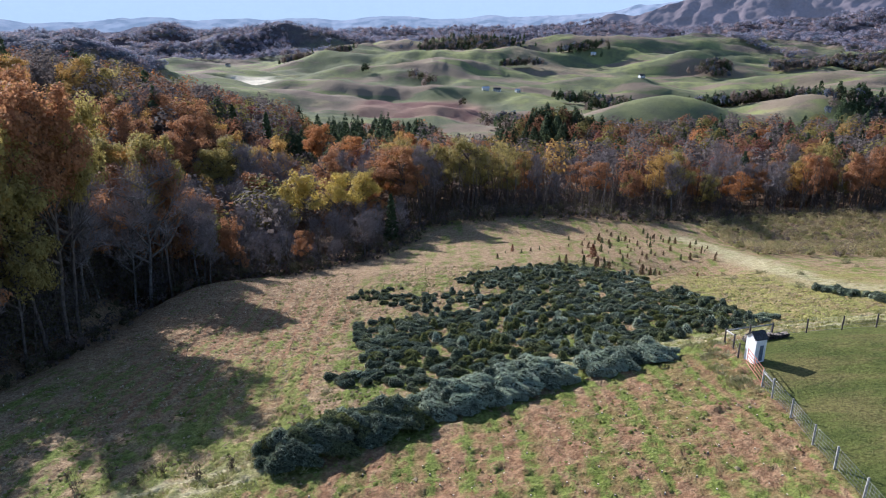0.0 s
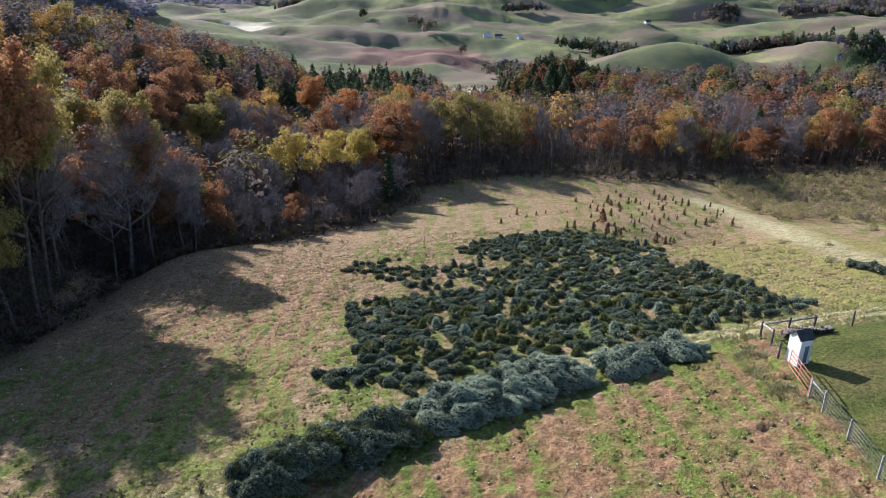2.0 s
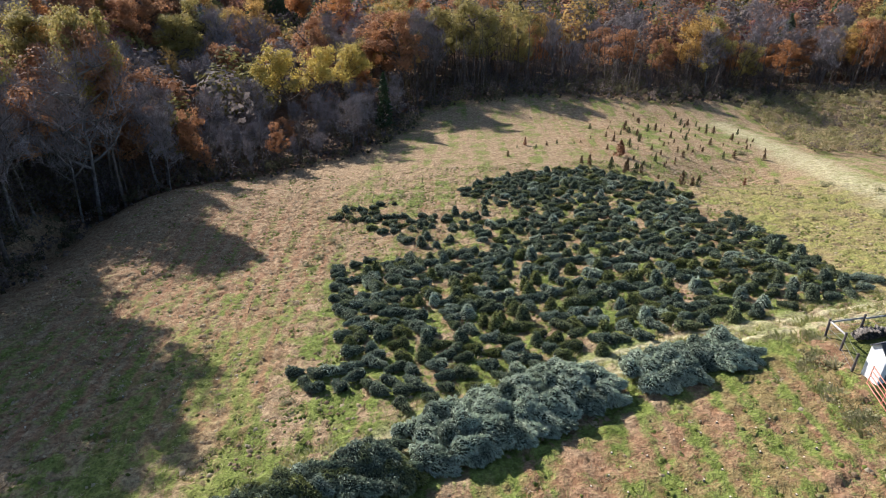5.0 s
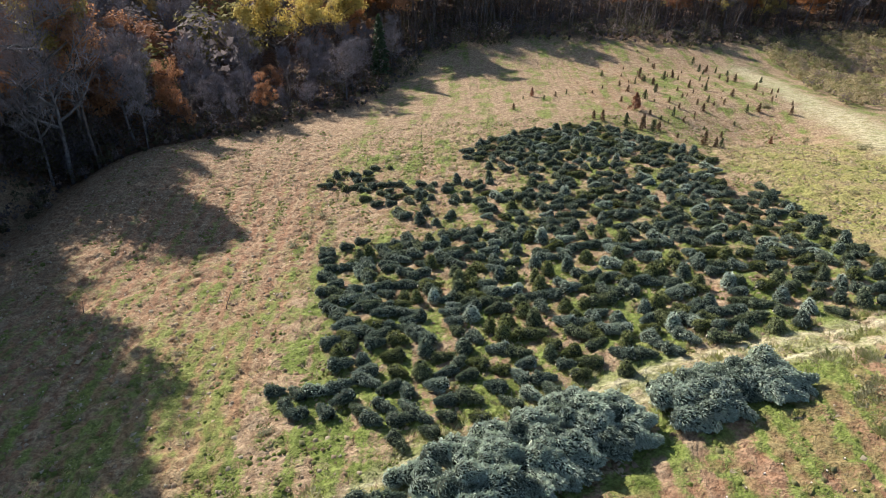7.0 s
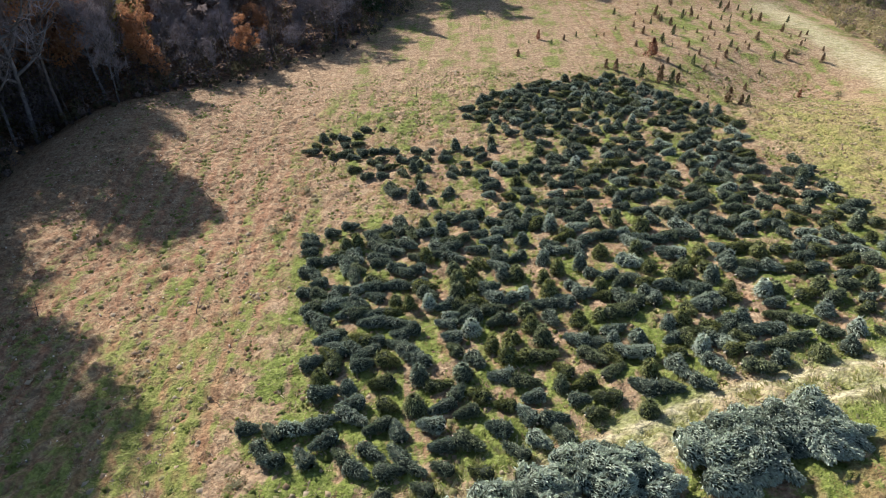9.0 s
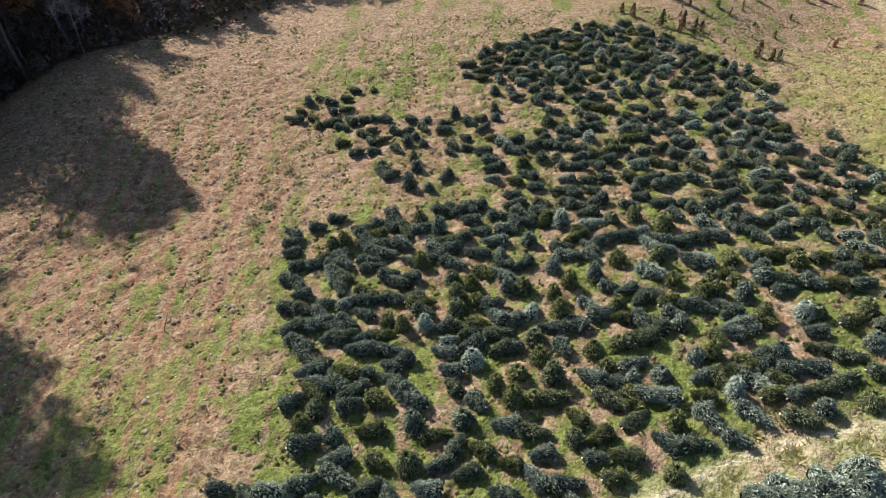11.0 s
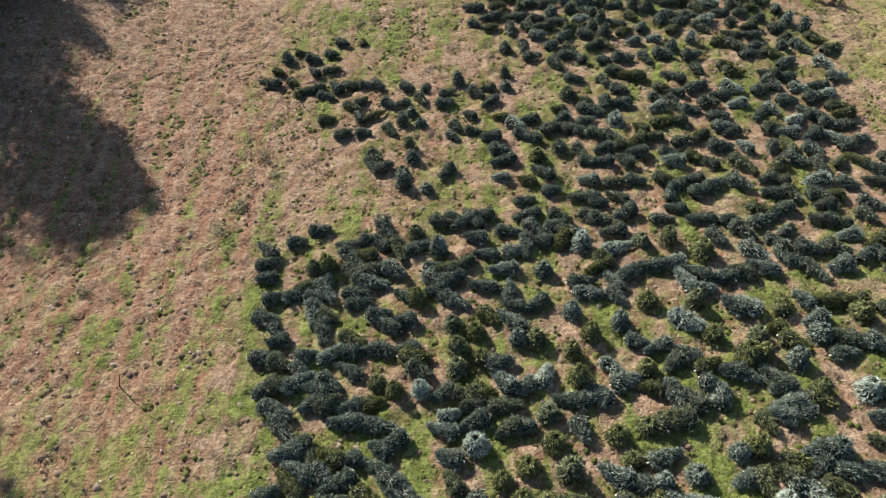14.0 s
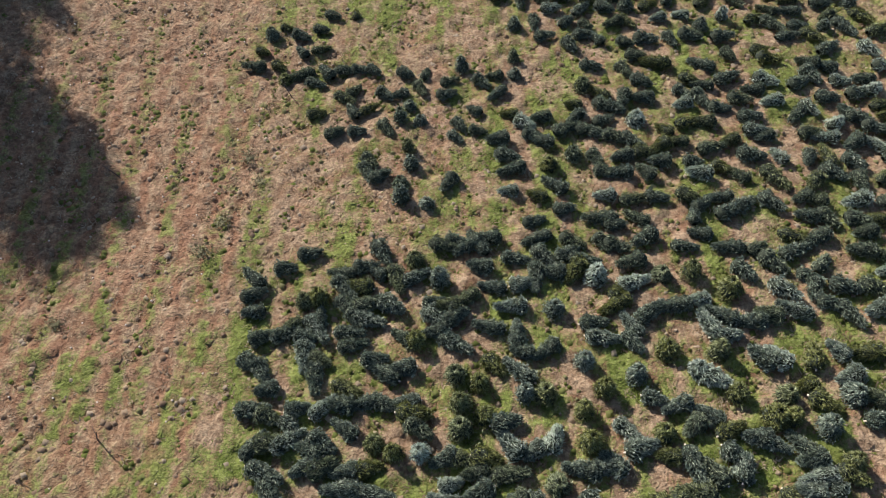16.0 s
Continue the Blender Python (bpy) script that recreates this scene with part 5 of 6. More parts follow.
# ---- stumps of the felled rows ----
def build_stumps():
    r = np.random.default_rng(77)
    a = np.arange(8) * np.pi / 4
    ring = np.stack([np.cos(a), np.sin(a)], -1)
    v = np.concatenate([np.c_[ring * 0.052, np.full(8, -0.06)], np.c_[ring * 0.045, np.full(8, 0.06)], np.c_[ring * 0.034, np.full(8, 0.065)]])
    j = np.arange(8)
    k = (j + 1) % 8
    side = np.stack([j, k, k + 8, j + 8], -1)
    rim = np.stack([j + 8, k + 8, k + 16, j + 16], -1)
    cap = np.stack([np.full(6, 16), np.arange(17, 23), np.arange(18, 24)], -1)
    bark, top = raw_mesh("stump_bark", v[:16], [side], MAT_BARK), raw_mesh("stump_top", v[8:], [rim - 8, cap - 8], MAT_CUT)
    far, made = [], 0
    cs, sn = math.cos(radians(28)), math.sin(radians(28))
    for front in (True, False):
        for cell in itertools.product(range(-40, 60), range(0, 90)):
            u, v2 = (cell[0] + 0.5) * ROW_X, (cell[1] + 0.5) * ROW_Y
            x, y = (u * cs - v2 * sn, u * sn + v2 * cs) if front else (u, v2)
            x, y = x + r.normal(0, 0.08), y + r.normal(0, 0.08)
            if front:
                ok = 27 < y < np.interp(x, [-30, -12, -2, 9, 18], [24, 31, 34, 40, 44]) and -16 < x < fence_x(y) - 1
            else:
                ok = x < -10.2 and 42 < y < 96 and x > wood_edge_x(y) + 8
            if not ok or r.random() < (0.3 if front else 0.75):
                continue
            if made < 190 and (front or (y < 66 and x > -20)):
                made += 1
                t = thing("tree_stump", pose(x, y, on(x, y, -0.01), 0, 0, r.uniform(0, 90)), "low pale stump of a felled fir in red soil", "stump", "stumps of felled firs")
                part("bark", bark, t)
                part("cut_face", top, t, "pale sawn face")
            else:
                far.append((v + [x, y, on(x, y, -0.01)], [side, rim, cap]))
    tagged(new("tree_stumps", raw_mesh("tree_stumps", *joined(far), MAT_CUT)), "pale stumps of felled firs in the dry field", "stumps", kind="stuff")


build_stumps()

# ---- saplings on the far slope ----
SAPLING = {
    "green": leaf_material("sapling_green", (0.06, 0.075, 0.03), (0.14, 0.15, 0.06), 0.2),
    "brown": leaf_material("sapling_brown", (0.13, 0.085, 0.045), (0.23, 0.15, 0.08), 0.2),
    "red": leaf_material("sapling_red", (0.22, 0.095, 0.05), (0.32, 0.15, 0.085), 0.2),
}


def sapling(seed):
    r = np.random.default_rng(seed)
    n = 300
    f = r.random(n) ** 1.2
    az = r.uniform(0, 2 * np.pi, n)
    rad = 0.34 * (1 - f) ** 0.7 * r.uniform(0.3, 1.15, n) * (0.8 + 0.4 * np.sin(az * 2 + seed)) + 0.02
    c = np.stack([np.cos(az) * rad, np.sin(az) * rad, 0.1 + f * 1.1], -1)
    return tube([(0, 0, -0.1), (0, 0, 1.1)], [0.03, 0.008], 5), leaf_quads(c, 0.06, r, 0.2)


SAPLINGS = {}
for tone in SAPLING:
    SAPLINGS[tone] = []
    for seed in (61, 62, 63):
        w, leaf = sapling(seed)
        SAPLINGS[tone].append((raw_mesh("sapling_trunk", *w, MAT_BARK), raw_mesh("sapling_crown", *leaf, SAPLING[tone])))
r = np.random.default_rng(15)
sites = [(11.6, 109.6, 1.05), (8.6, 103.4, 0.8), (14.6, 109, 0.6), (16.2, 110, 0.6), (18.4, 97.6, 1.2), (17.6, 98.6, 0.9), (20.6, 95.4, 1.4), (22.0, 93.9, 1.25),
         (22.6, 95.4, 1.4), (23.2, 93.8, 1.2), (27.2, 88.6, 1.35), (28.0, 87.6, 1.0), (28.7, 87.8, 0.9), (23.4, 102.4, 1.9), (28.0, 118.6, 1.3), (25.8, 107, 1.1)]
while len(sites) < 118:
    s, w = r.random(), r.normal(0, 6.5)
    x, y = 24 + 15 * s + w, 95 + 30 * s - 0.6 * w + r.normal(0, 3)
    if min((x - p[0]) ** 2 + (y - p[1]) ** 2 for p in sites) > 0.8 and x < 46 and y > 88:
        sites.append((x, y, 0.3 + 0.75 * r.random() ** 1.6))
for k, (x, y, tall) in enumerate(sites):
    tone = "red" if k == 13 or k % 41 == 0 else "brown" if k % 3 else "green"
    t = thing("fir_sapling", pose(x, y, on(x, y), 0, 0, 50 * k) @ Matrix.Diagonal((tall, tall, tall, 1)),
              {"red": "small dead fir sapling turned rust red", "brown": "small browning fir sapling on the dry slope", "green": "small dark green fir sapling on the dry slope"}[tone],
              "sapling", "saplings on the slope")
    w, c = SAPLINGS[tone][k % 3]
    part("trunk", w, t)
    part("crown", c, t)


# ---- brush, tussocks and rough grass ----
def scatter(name, xs, ys, tall, wide, blades, palette, label, category, seed, lift=0.0):
    """Tufts of blades as one mesh."""
    r = np.random.default_rng(seed)
    n = len(xs)
    z = height(xs, ys) - 0.06 + lift
    c = np.stack([xs, ys, z], -1)
    az = r.uniform(0, 2 * np.pi, (n, blades))
    lean = r.uniform(0.7, 2.2, (n, blades))
    h = (tall[:, None] * r.uniform(0.5, 1.1, (n, blades)))
    foot = c[:, None] + np.stack([np.cos(az), np.sin(az), 0 * az], -1) * (wide[:, None] * r.uniform(0, 0.5, (n, blades)))[..., None]
    tip = foot + np.stack([np.cos(az) * lean * h * 0.8, np.sin(az) * lean * h * 0.8, h * (1.15 - 0.3 * lean)], -1)
    side = np.stack([-np.sin(az), np.cos(az), 0 * az], -1) * (wide[:, None] * 0.13)[..., None]
    v = np.stack([foot - side, foot + side, tip], 2).reshape(-1, 3)
    f = np.arange(len(v)).reshape(-1, 3)
    pick = np.array(palette)[r.integers(len(palette), size=n)] * r.uniform(0.8, 1.2, (n, 1))
    tint = np.repeat(np.concatenate([pick, np.ones((n, 1))], 1)[:, None], blades * 3, 1).reshape(-1, 4)
    tagged(new(name, raw_mesh(name, v, f, MAT_BLADE, {"tint": tint})), label, category, kind="stuff")


def sown(seed, n, x0, x1, y0, y1, keep):
    r = np.random.default_rng(seed)
    x, y = r.uniform(x0, x1, n), r.uniform(y0, y1, n)
    k = keep(x, y, r)
    return x[k], y[k], r


def open_field(x, y, r):
    lawn = (x > fence_x(y) - 0.2) & (y < 48.0 + 0.18 * (x - 22))
    return ~lawn & ~in_wood(x, y) & (r.random(len(x)) < 0.35 + 0.9 * fbm(x / 2.5, y / 2.5, 2))


def clumps(name, xs, ys, tall, wide, tints, label, seed):
    """Low rounded tufts as one mesh."""
    r = np.random.default_rng(seed)
    n, k = len(xs), 4
    z = height(xs, ys) + 0.03
    az = np.arange(k) * 2 * np.pi / k + r.uniform(0, 6, (n, 1))
    ring = np.stack([np.cos(az), np.sin(az)], -1)
    low = np.concatenate([ring * (wide[:, None] * r.uniform(1.2, 1.9, (n, k)))[..., None], np.full((n, k, 1), -0.04)], 2)
    mid = np.concatenate([ring * (wide[:, None] * r.uniform(0.5, 0.9, (n, k)))[..., None], (tall[:, None] * r.uniform(0.4, 0.9, (n, k)))[..., None]], 2)
    top = np.stack([r.normal(0, 0.04, n), r.normal(0, 0.04, n), tall], -1)[:, None]
    v = np.concatenate([low, mid, top], 1) + np.stack([xs, ys, z], -1)[:, None]
    j = np.arange(k)
    q = np.stack([j, (j + 1) % k, (j + 1) % k + k, j + k], -1)
    t = np.stack([j + k, (j + 1) % k + k, np.full(k, 2 * k)], -1)
    at = np.arange(n)[:, None, None] * (2 * k + 1)
    cols = np.repeat(np.concatenate([tints, np.ones((n, 1))], 1)[:, None], 2 * k + 1, 1).reshape(-1, 4)
    me = shade_smooth(raw_mesh(name, v.reshape(-1, 3), [(q[None] + at).reshape(-1, 4), (t[None] + at).reshape(-1, 3)], MAT_BLADE, {"tint": cols}))
    tagged(new(name, me), label, "grass", kind="stuff")


x, y, r = sown(101, 110000, -34, 40, 30, 100, lambda x, y, r: open_field(x, y, r) & (along(x, y, TRACK) > 1.2) & (r.random(len(x)) < np.where(y < np.interp(x, [-30, -12, 9, 23], [27, 33, 42, 50]), 0.10, 0.5)))
strip = np.sin((x + 0.1 * y) * 2 * np.pi / 2.55) * 0.5 * (x < -9.5) + 1.6 * (fbm(x / 2.2, y / 2.6, 3) - 0.42) + 0.2 * (y < np.interp(x, [-30, -12, 9, 23], [27, 33, 42, 50])) + 0.25 * (x > -9) * (x < 28)
lush = (strip + r.normal(0, 0.35, len(x)) > 0.42)[:, None]
dry = np.array(((0.44, 0.34, 0.21), (0.38, 0.28, 0.17), (0.50, 0.41, 0.27), (0.31, 0.22, 0.13)))[r.integers(4, size=len(x))]
fresh = np.array(((0.20, 0.24, 0.055), (0.27, 0.29, 0.085), (0.16, 0.19, 0.045), (0.32, 0.31, 0.13)))[r.integers(4, size=len(x))]
some = lush[:, 0] | (r.random(len(x)) < 0.25)
x, y, lush, dry, fresh = x[some], y[some], lush[some], dry[some] * 1.12, fresh[some]
clumps("grass_clumps", x, y, r.uniform(0.02, 0.05, len(x)), r.uniform(0.05, 0.13, len(x)), np.where(lush, fresh, dry) * r.uniform(0.85, 1.15, (len(x), 1)), "low tufts of straw and green grass in the felled field", 102)
x, y, r = sown(81, 34000, -34, 40, 30, 100, lambda x, y, r: open_field(x, y, r) & ((y > np.interp(x, [-30, -12, 9, 23], [27, 33, 42, 50])) | (r.random(len(x)) < 0.12)))
scatter("dry_grass", x, y, r.uniform(0.08, 0.24, len(x)), r.uniform(0.12, 0.36, len(x)), 7, ((0.46, 0.35, 0.22), (0.40, 0.30, 0.18), (0.34, 0.25, 0.14), (0.54, 0.44, 0.29)), "tufts of dry straw-coloured grass", "grass", 82)
x, y, r = sown(83, 30000, -30, 40, 30, 96, lambda x, y, r: open_field(x, y, r) & (fbm(x * 0.75, y * 0.075 + 4, 3) > 0.44 + 0.1 * (x < -10) * (y > 44)))
scatter("green_grass", x, y, r.uniform(0.06, 0.18, len(x)), r.uniform(0.12, 0.34, len(x)), 7, ((0.20, 0.25, 0.05), (0.27, 0.31, 0.08), (0.15, 0.19, 0.04)), "tufts of fresh green grass between the felled rows", "grass", 84)
x, y, r = sown(85, 60000, -30, 66, 27, 62, lambda x, y, r: ((along(x, y, TRACK) < 0.42) | (np.abs(along(x, y, TRACK) - 1.75 - 0.5 * fbm(x / 3, y / 3, 2)) < 0.55)) & ~((x > fence_x(y)) & (y < 47.6 + 0.18 * (x - 22))))
scatter("tall_hay_grass", x, y, r.uniform(0.12, 0.36, len(x)), r.uniform(0.25, 0.5, len(x)), 9, ((0.46, 0.43, 0.18), (0.56, 0.52, 0.28), (0.38, 0.37, 0.13), (0.33, 0.34, 0.11)), "long olive and straw grass along the track", "grass", 86)
x, y, r = sown(93, 1500, 17.0, 21.0, 38.5, 48.5, lambda x, y, r: (x < fence_x(y) - 0.5) & (x > fence_x(y) - 3.2 + 0.14 * (48 - y)) & (fbm(x * 0.9, y * 0.9 + 3, 2) > 0.40))
scatter("tussocks", x, y, r.uniform(0.14, 0.34, len(x)), r.uniform(0.3, 0.55, len(x)), 30, ((0.46, 0.42, 0.22), (0.36, 0.34, 0.14), (0.54, 0.47, 0.28), (0.28, 0.30, 0.11)), "rank olive tussocks of grass by the gate", "grass", 94)
x, y, r = sown(103, 5200, 23.0, 62.0, 47, 57, lambda x, y, r: (np.abs(y - 48.6 - 0.18 * (x - 22)) < 0.75) & (fbm(x * 0.6, y * 0.6 + 3, 2) > 0.42))
scatter("fence_grass", x, y, r.uniform(0.12, 0.34, len(x)), r.uniform(0.25, 0.5, len(x)), 24, ((0.22, 0.22, 0.085), (0.30, 0.28, 0.12), (0.38, 0.34, 0.17), (0.17, 0.18, 0.06)), "rank dark olive grass under the fence", "grass", 104)
x, y, r = sown(87, 3000, 46, 112, 100, 152, lambda x, y, r: (y > 100 + 5 * fbm(x / 8, y / 8, 2)) & (x > 48 + 0.12 * (y - 104) + 4 * fbm(y / 6, x / 9, 2)) & (y < wood_edge_y(x) + 2))
crowd("brush", np.stack([x, y], -1), [str(k) for k in r.choice(["tan_brush", "tan_brush", "tan_brush", "olive_brush", "olive_brush", "twiggy"], len(x))], r.uniform(0.8, 2.2, len(x)), 70, 0.09,
      "thicket of olive and tan brush beside the field", 88, 1.7, "brush", flat=1.0)
x, y, r = sown(89, 21000, -56, 115, 44, 156, lambda x, y, r: (wood_edge_x(y) - x > -1.5 - 2 * r.random(len(x))) & (wood_edge_x(y) - x < 7) & (y < 132) | ((y - wood_edge_y(x) > -1.5 - 1.5 * r.random(len(x))) & (y - wood_edge_y(x) < 17) & (x > -8)))
# dark kinds imitate the shade between the trunks by colour
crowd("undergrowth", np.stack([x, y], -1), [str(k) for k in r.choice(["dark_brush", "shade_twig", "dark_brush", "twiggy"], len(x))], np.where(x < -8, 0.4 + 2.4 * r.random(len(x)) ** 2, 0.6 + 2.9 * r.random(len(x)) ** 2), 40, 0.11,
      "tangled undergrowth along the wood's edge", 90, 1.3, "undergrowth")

x, y, r = sown(99, 2600, -46, -35, 46, 86, lambda x, y, r: (np.abs(x + 40.8 - 1.8 * np.sin(y / 5)) < 3.2 * r.random(len(x)) ** 2 + 0.4) & (fbm(x / 3, y / 4, 2) > 0.34))
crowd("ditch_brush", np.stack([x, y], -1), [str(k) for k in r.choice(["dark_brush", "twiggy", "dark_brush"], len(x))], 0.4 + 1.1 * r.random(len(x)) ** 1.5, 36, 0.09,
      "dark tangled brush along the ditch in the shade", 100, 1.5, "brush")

x, y, r = sown(91, 11000, -62, 125, 44, 180, lambda x, y, r: ((wood_edge_x(y) - x > 0.5 + 2 * r.random(len(x))) & (wood_edge_x(y) - x < 16) & (y < 150)) | ((x > -8) & (y - wood_edge_y(x) > 9) & (y - wood_edge_y(x) < 30)))
x2, y2, _ = sown(95, 7000, -62, -40, 44, 104, lambda x, y, r: (wood_edge_x(y) - x > 0.3 + 2 * r.random(len(x))) & (wood_edge_x(y) - x < 14) & (r.random(len(x)) < 0.85))
tall = np.concatenate([2.5 + 4.5 * r.random(len(x)) ** 1.5, 3 + 6 * r.random(len(x2))])
x, y = np.concatenate([x, x2]), np.concatenate([y, y2])
# thicket tints darkened to read as shaded wood
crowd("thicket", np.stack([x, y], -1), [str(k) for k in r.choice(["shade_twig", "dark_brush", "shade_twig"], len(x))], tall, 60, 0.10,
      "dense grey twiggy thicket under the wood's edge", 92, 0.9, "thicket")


def bare_stems():
    """Thin grey stems between the larger trees of the wood's edge."""
    x, y, r = sown(97, 5200, -75, 120, 46, 176, lambda x, y, r: ((y - wood_edge_y(x) > 1.5) & (y - wood_edge_y(x) < 24) & (x > -8)) | ((wood_edge_x(y) - x > 1) & (wood_edge_x(y) - x < 14) & (y < 132) & (r.random(len(x)) < 0.5)))
    pieces, z = [], height(x, y)
    for k in range(min(len(x), 380)):
        tall = r.uniform(7, 13) if x[k] > -10 else r.uniform(5, 9)
        line = bend((x[k], y[k], z[k] - 0.3), (*r.normal(0, 0.05, 2), 1), tall, 5, r, 0.03, 0.05)
        pieces.append(tube(line, np.linspace(r.uniform(0.07, 0.15), 0.02, 6), 4))
        for _ in range(7):
            at = line[int(r.integers(2, 6))]
            way = np.array([*r.normal(0, 0.6, 2), r.uniform(0.6, 1.2)])
            pieces.append(tube(bend(at, way, r.uniform(1.0, 2.6), 2, r, 0.05), [0.035, 0.024, 0.008], 3))
    tagged(new("bare_stems", raw_mesh("bare_stems", *joined(pieces), MAT_DARK_BARK)), "slender grey leafless stems along the wood's edge", "trees", kind="stuff")


bare_stems()


# ---- shed, gate and fences ----
MAT_WHITE = plain("weathered_white_paint", (0.74, 0.75, 0.75), (0.86, 0.86, 0.85), 3, 0.6, 0.3, 0.1)
MAT_ROOF = plain("dark_shingles", (0.035, 0.035, 0.04), (0.085, 0.085, 0.09), 8, 0.85, 0.2, 0.4)
MAT_DOOR = plain("dull_blue_panel", (0.10, 0.13, 0.17), (0.16, 0.19, 0.24), 4, 0.6)
MAT_RED = plain("rusty_red_paint", (0.48, 0.16, 0.10), (0.60, 0.27, 0.18), 6, 0.55, 0.4)
MAT_POST = plain("grey_weathered_wood", (0.24, 0.23, 0.21), (0.42, 0.41, 0.38), 5, 0.9, 0.2, 0.4)
MAT_DARK_POST = plain("dark_creosoted_wood", (0.06, 0.05, 0.045), (0.13, 0.11, 0.10), 5, 0.9, 0.2, 0.4)
MAT_WIRE = plain("galvanised_wire", (0.30, 0.30, 0.30), (0.42, 0.42, 0.42), 9, 0.5, 0.5, 0, 0.6)
MAT_LOG = plain("split_logs", (0.05, 0.042, 0.036), (0.22, 0.19, 0.16), 7, 0.9, 0.2, 0.5)


def build_shed(x, y, turn):
    w, d, h, ridge = 0.95, 0.85, 1.85, 2.3
    t = thing("shed", pose(x, y, on(x, y) - 0.05, 0, 0, turn), "small white gabled wooden shed with a dark roof", "shed")
    v = np.array([(sx * w / 2, sy * d / 2, z) for z in (0, h) for sx, sy in ((-1, -1), (1, -1), (1, 1), (-1, 1))] + [(0, -d / 2, ridge - 0.03), (0, d / 2, ridge - 0.03)])
    q = np.array([(0, 1, 5, 4), (1, 2, 6, 5), (2, 3, 7, 6), (3, 0, 4, 7)])
    g = np.array([(4, 5, 8), (6, 7, 9)])
    part("wall", raw_mesh("shed_wall", v, [q, g], MAT_WHITE), t)
    slope = math.degrees(math.atan2(ridge - h, w / 2))
    for k in (-1, 1):
        rf = raw_mesh("shed_roof", *boxes([((0, 0, 0), (0.68, d + 0.2, 0.05), 0)]), MAT_ROOF)
        ob = part("roof_slope", rf, t)
        ob.matrix_local = pose(k * (w / 4 + 0.03), 0, (h + ridge) / 2 + 0.01, 0, k * slope, 0)
    part("door", raw_mesh("shed_door", *boxes([((w / 2 + 0.02, 0.08, 0.85), (0.04, 0.26, 1.15), 0)]), MAT_DOOR), t, "dull blue-grey plank door")
    for sy in (-1, 1):
        part("corner_board", raw_mesh("shed_trim", *boxes([((w / 2 + 0.012, sy * (d / 2 - 0.04), h / 2), (0.03, 0.08, h), 0)]), MAT_WHITE), t)


build_shed(21.55, 43.0, -74)


def rail_between(a, b, radius, sides=6):
    a, b = np.array(a, float), np.array(b, float)
    return tube([a, b], [radius, radius], sides)


def build_gate(x0, y0, x1, y1):
    t = thing("field_gate", pose(x0, y0, on(x0, y0)), "red tubular metal field gate, closed", "gate")
    inv = np.array([x0, y0, on(x0, y0)])
    a, b = np.array([x0, y0, on(x0, y0)]), np.array([x1, y1, on(x1, y1)])
    for k in range(5):
        up = np.array([0, 0, 0.2 + 0.26 * k])
        part("bar", raw_mesh("gate_bar", *rail_between(a + up - inv, b + up - inv, 0.03), MAT_RED), t)
    for s in (0.01, 0.5, 0.99):
        p = a + (b - a) * s - inv
        part("upright", raw_mesh("gate_upright", *rail_between(p + [0, 0, 0.15], p + [0, 0, 1.28], 0.03), MAT_RED), t)


build_gate(20.85, 42.5, 20.45, 39.25)


def build_fence(name, pts, tall, mat, label, wires=4, thick=0.07, mesh_step=0.0):
    x0, y0 = pts[0]
    foot = np.array([x0, y0, on(x0, y0)])
    t = thing(name, pose(*foot), label, "fence")
    r = np.random.default_rng(int(abs(x0) * 100))
    tops = []
    for x, y in pts:
        p = np.array([x, y, on(x, y)]) - foot
        lean = np.array([*r.normal(0, 0.03, 2), 0])
        h = tall * r.uniform(0.94, 1.06)
        part("post", raw_mesh("post", *tube([p - [0, 0, 0.3], p + lean + [0, 0, h - 0.02], p + lean + [0, 0, h]], [thick, thick * 0.95, thick * 0.8], 8), mat), t)
        tops.append((p, h))
    for (p, h), (q, g) in zip(tops[:-1], tops[1:]):
        strands = [rail_between(p + [0, 0, h * f], q + [0, 0, g * f], 0.008, 3) for f in np.linspace(0.12, 0.92, wires)]
        if mesh_step:
            n = int(np.linalg.norm(q - p) / mesh_step)
            strands += [rail_between(p + (q - p) * s + [0, 0, 0.05], p + (q - p) * s + [0, 0, h * 0.92], 0.006, 3) for s in np.linspace(0, 1, n + 1)[1:-1]]
        part("wire", raw_mesh("wire", *joined(strands), MAT_WIRE), t, "thin galvanised fence wire")
    return t, tops


near_posts = ((20.43, 39.1), (20.33, 37.5), (20.15, 34.8), (19.75, 31.6), (19.6, 29.2), (19.5, 26.6), (19.4, 24.0), (19.3, 21.0), (19.2, 18.0))
f1, tops1 = build_fence("wire_fence", near_posts, 1.28, MAT_POST, "grey wooden posts with woven wire along the mown grass", 6, 0.062, 0.3)
part("brace_rail", raw_mesh("brace", *rail_between(tops1[0][0] + [0, 0, 1.05], tops1[1][0] + [0, 0, 1.0], 0.06, 7), MAT_POST), f1)
north_posts = [(24.75 + 3.0 * k, 47.45 + 0.55 * k) for k in range(13)]
build_fence("pasture_fence", north_posts, 1.2, MAT_DARK_POST, "dark wooden posts with wire along the long grass", 4, 0.06)
f2, tops2 = build_fence("corner_brace", ((20.73, 43.6), (21.27, 45.7), (21.34, 47.35), (23.1, 47.3), (24.7, 47.3)), 1.25, MAT_DARK_POST, "dark braced corner of a wooden fence", 3, 0.07)
for a, b in ((1, 2), (2, 3), (3, 4)):
    part("brace_rail", raw_mesh("brace", *rail_between(tops2[a][0] + [0, 0, 1.05], tops2[b][0] + [0, 0, 1.1], 0.055, 7), MAT_POST), f2)


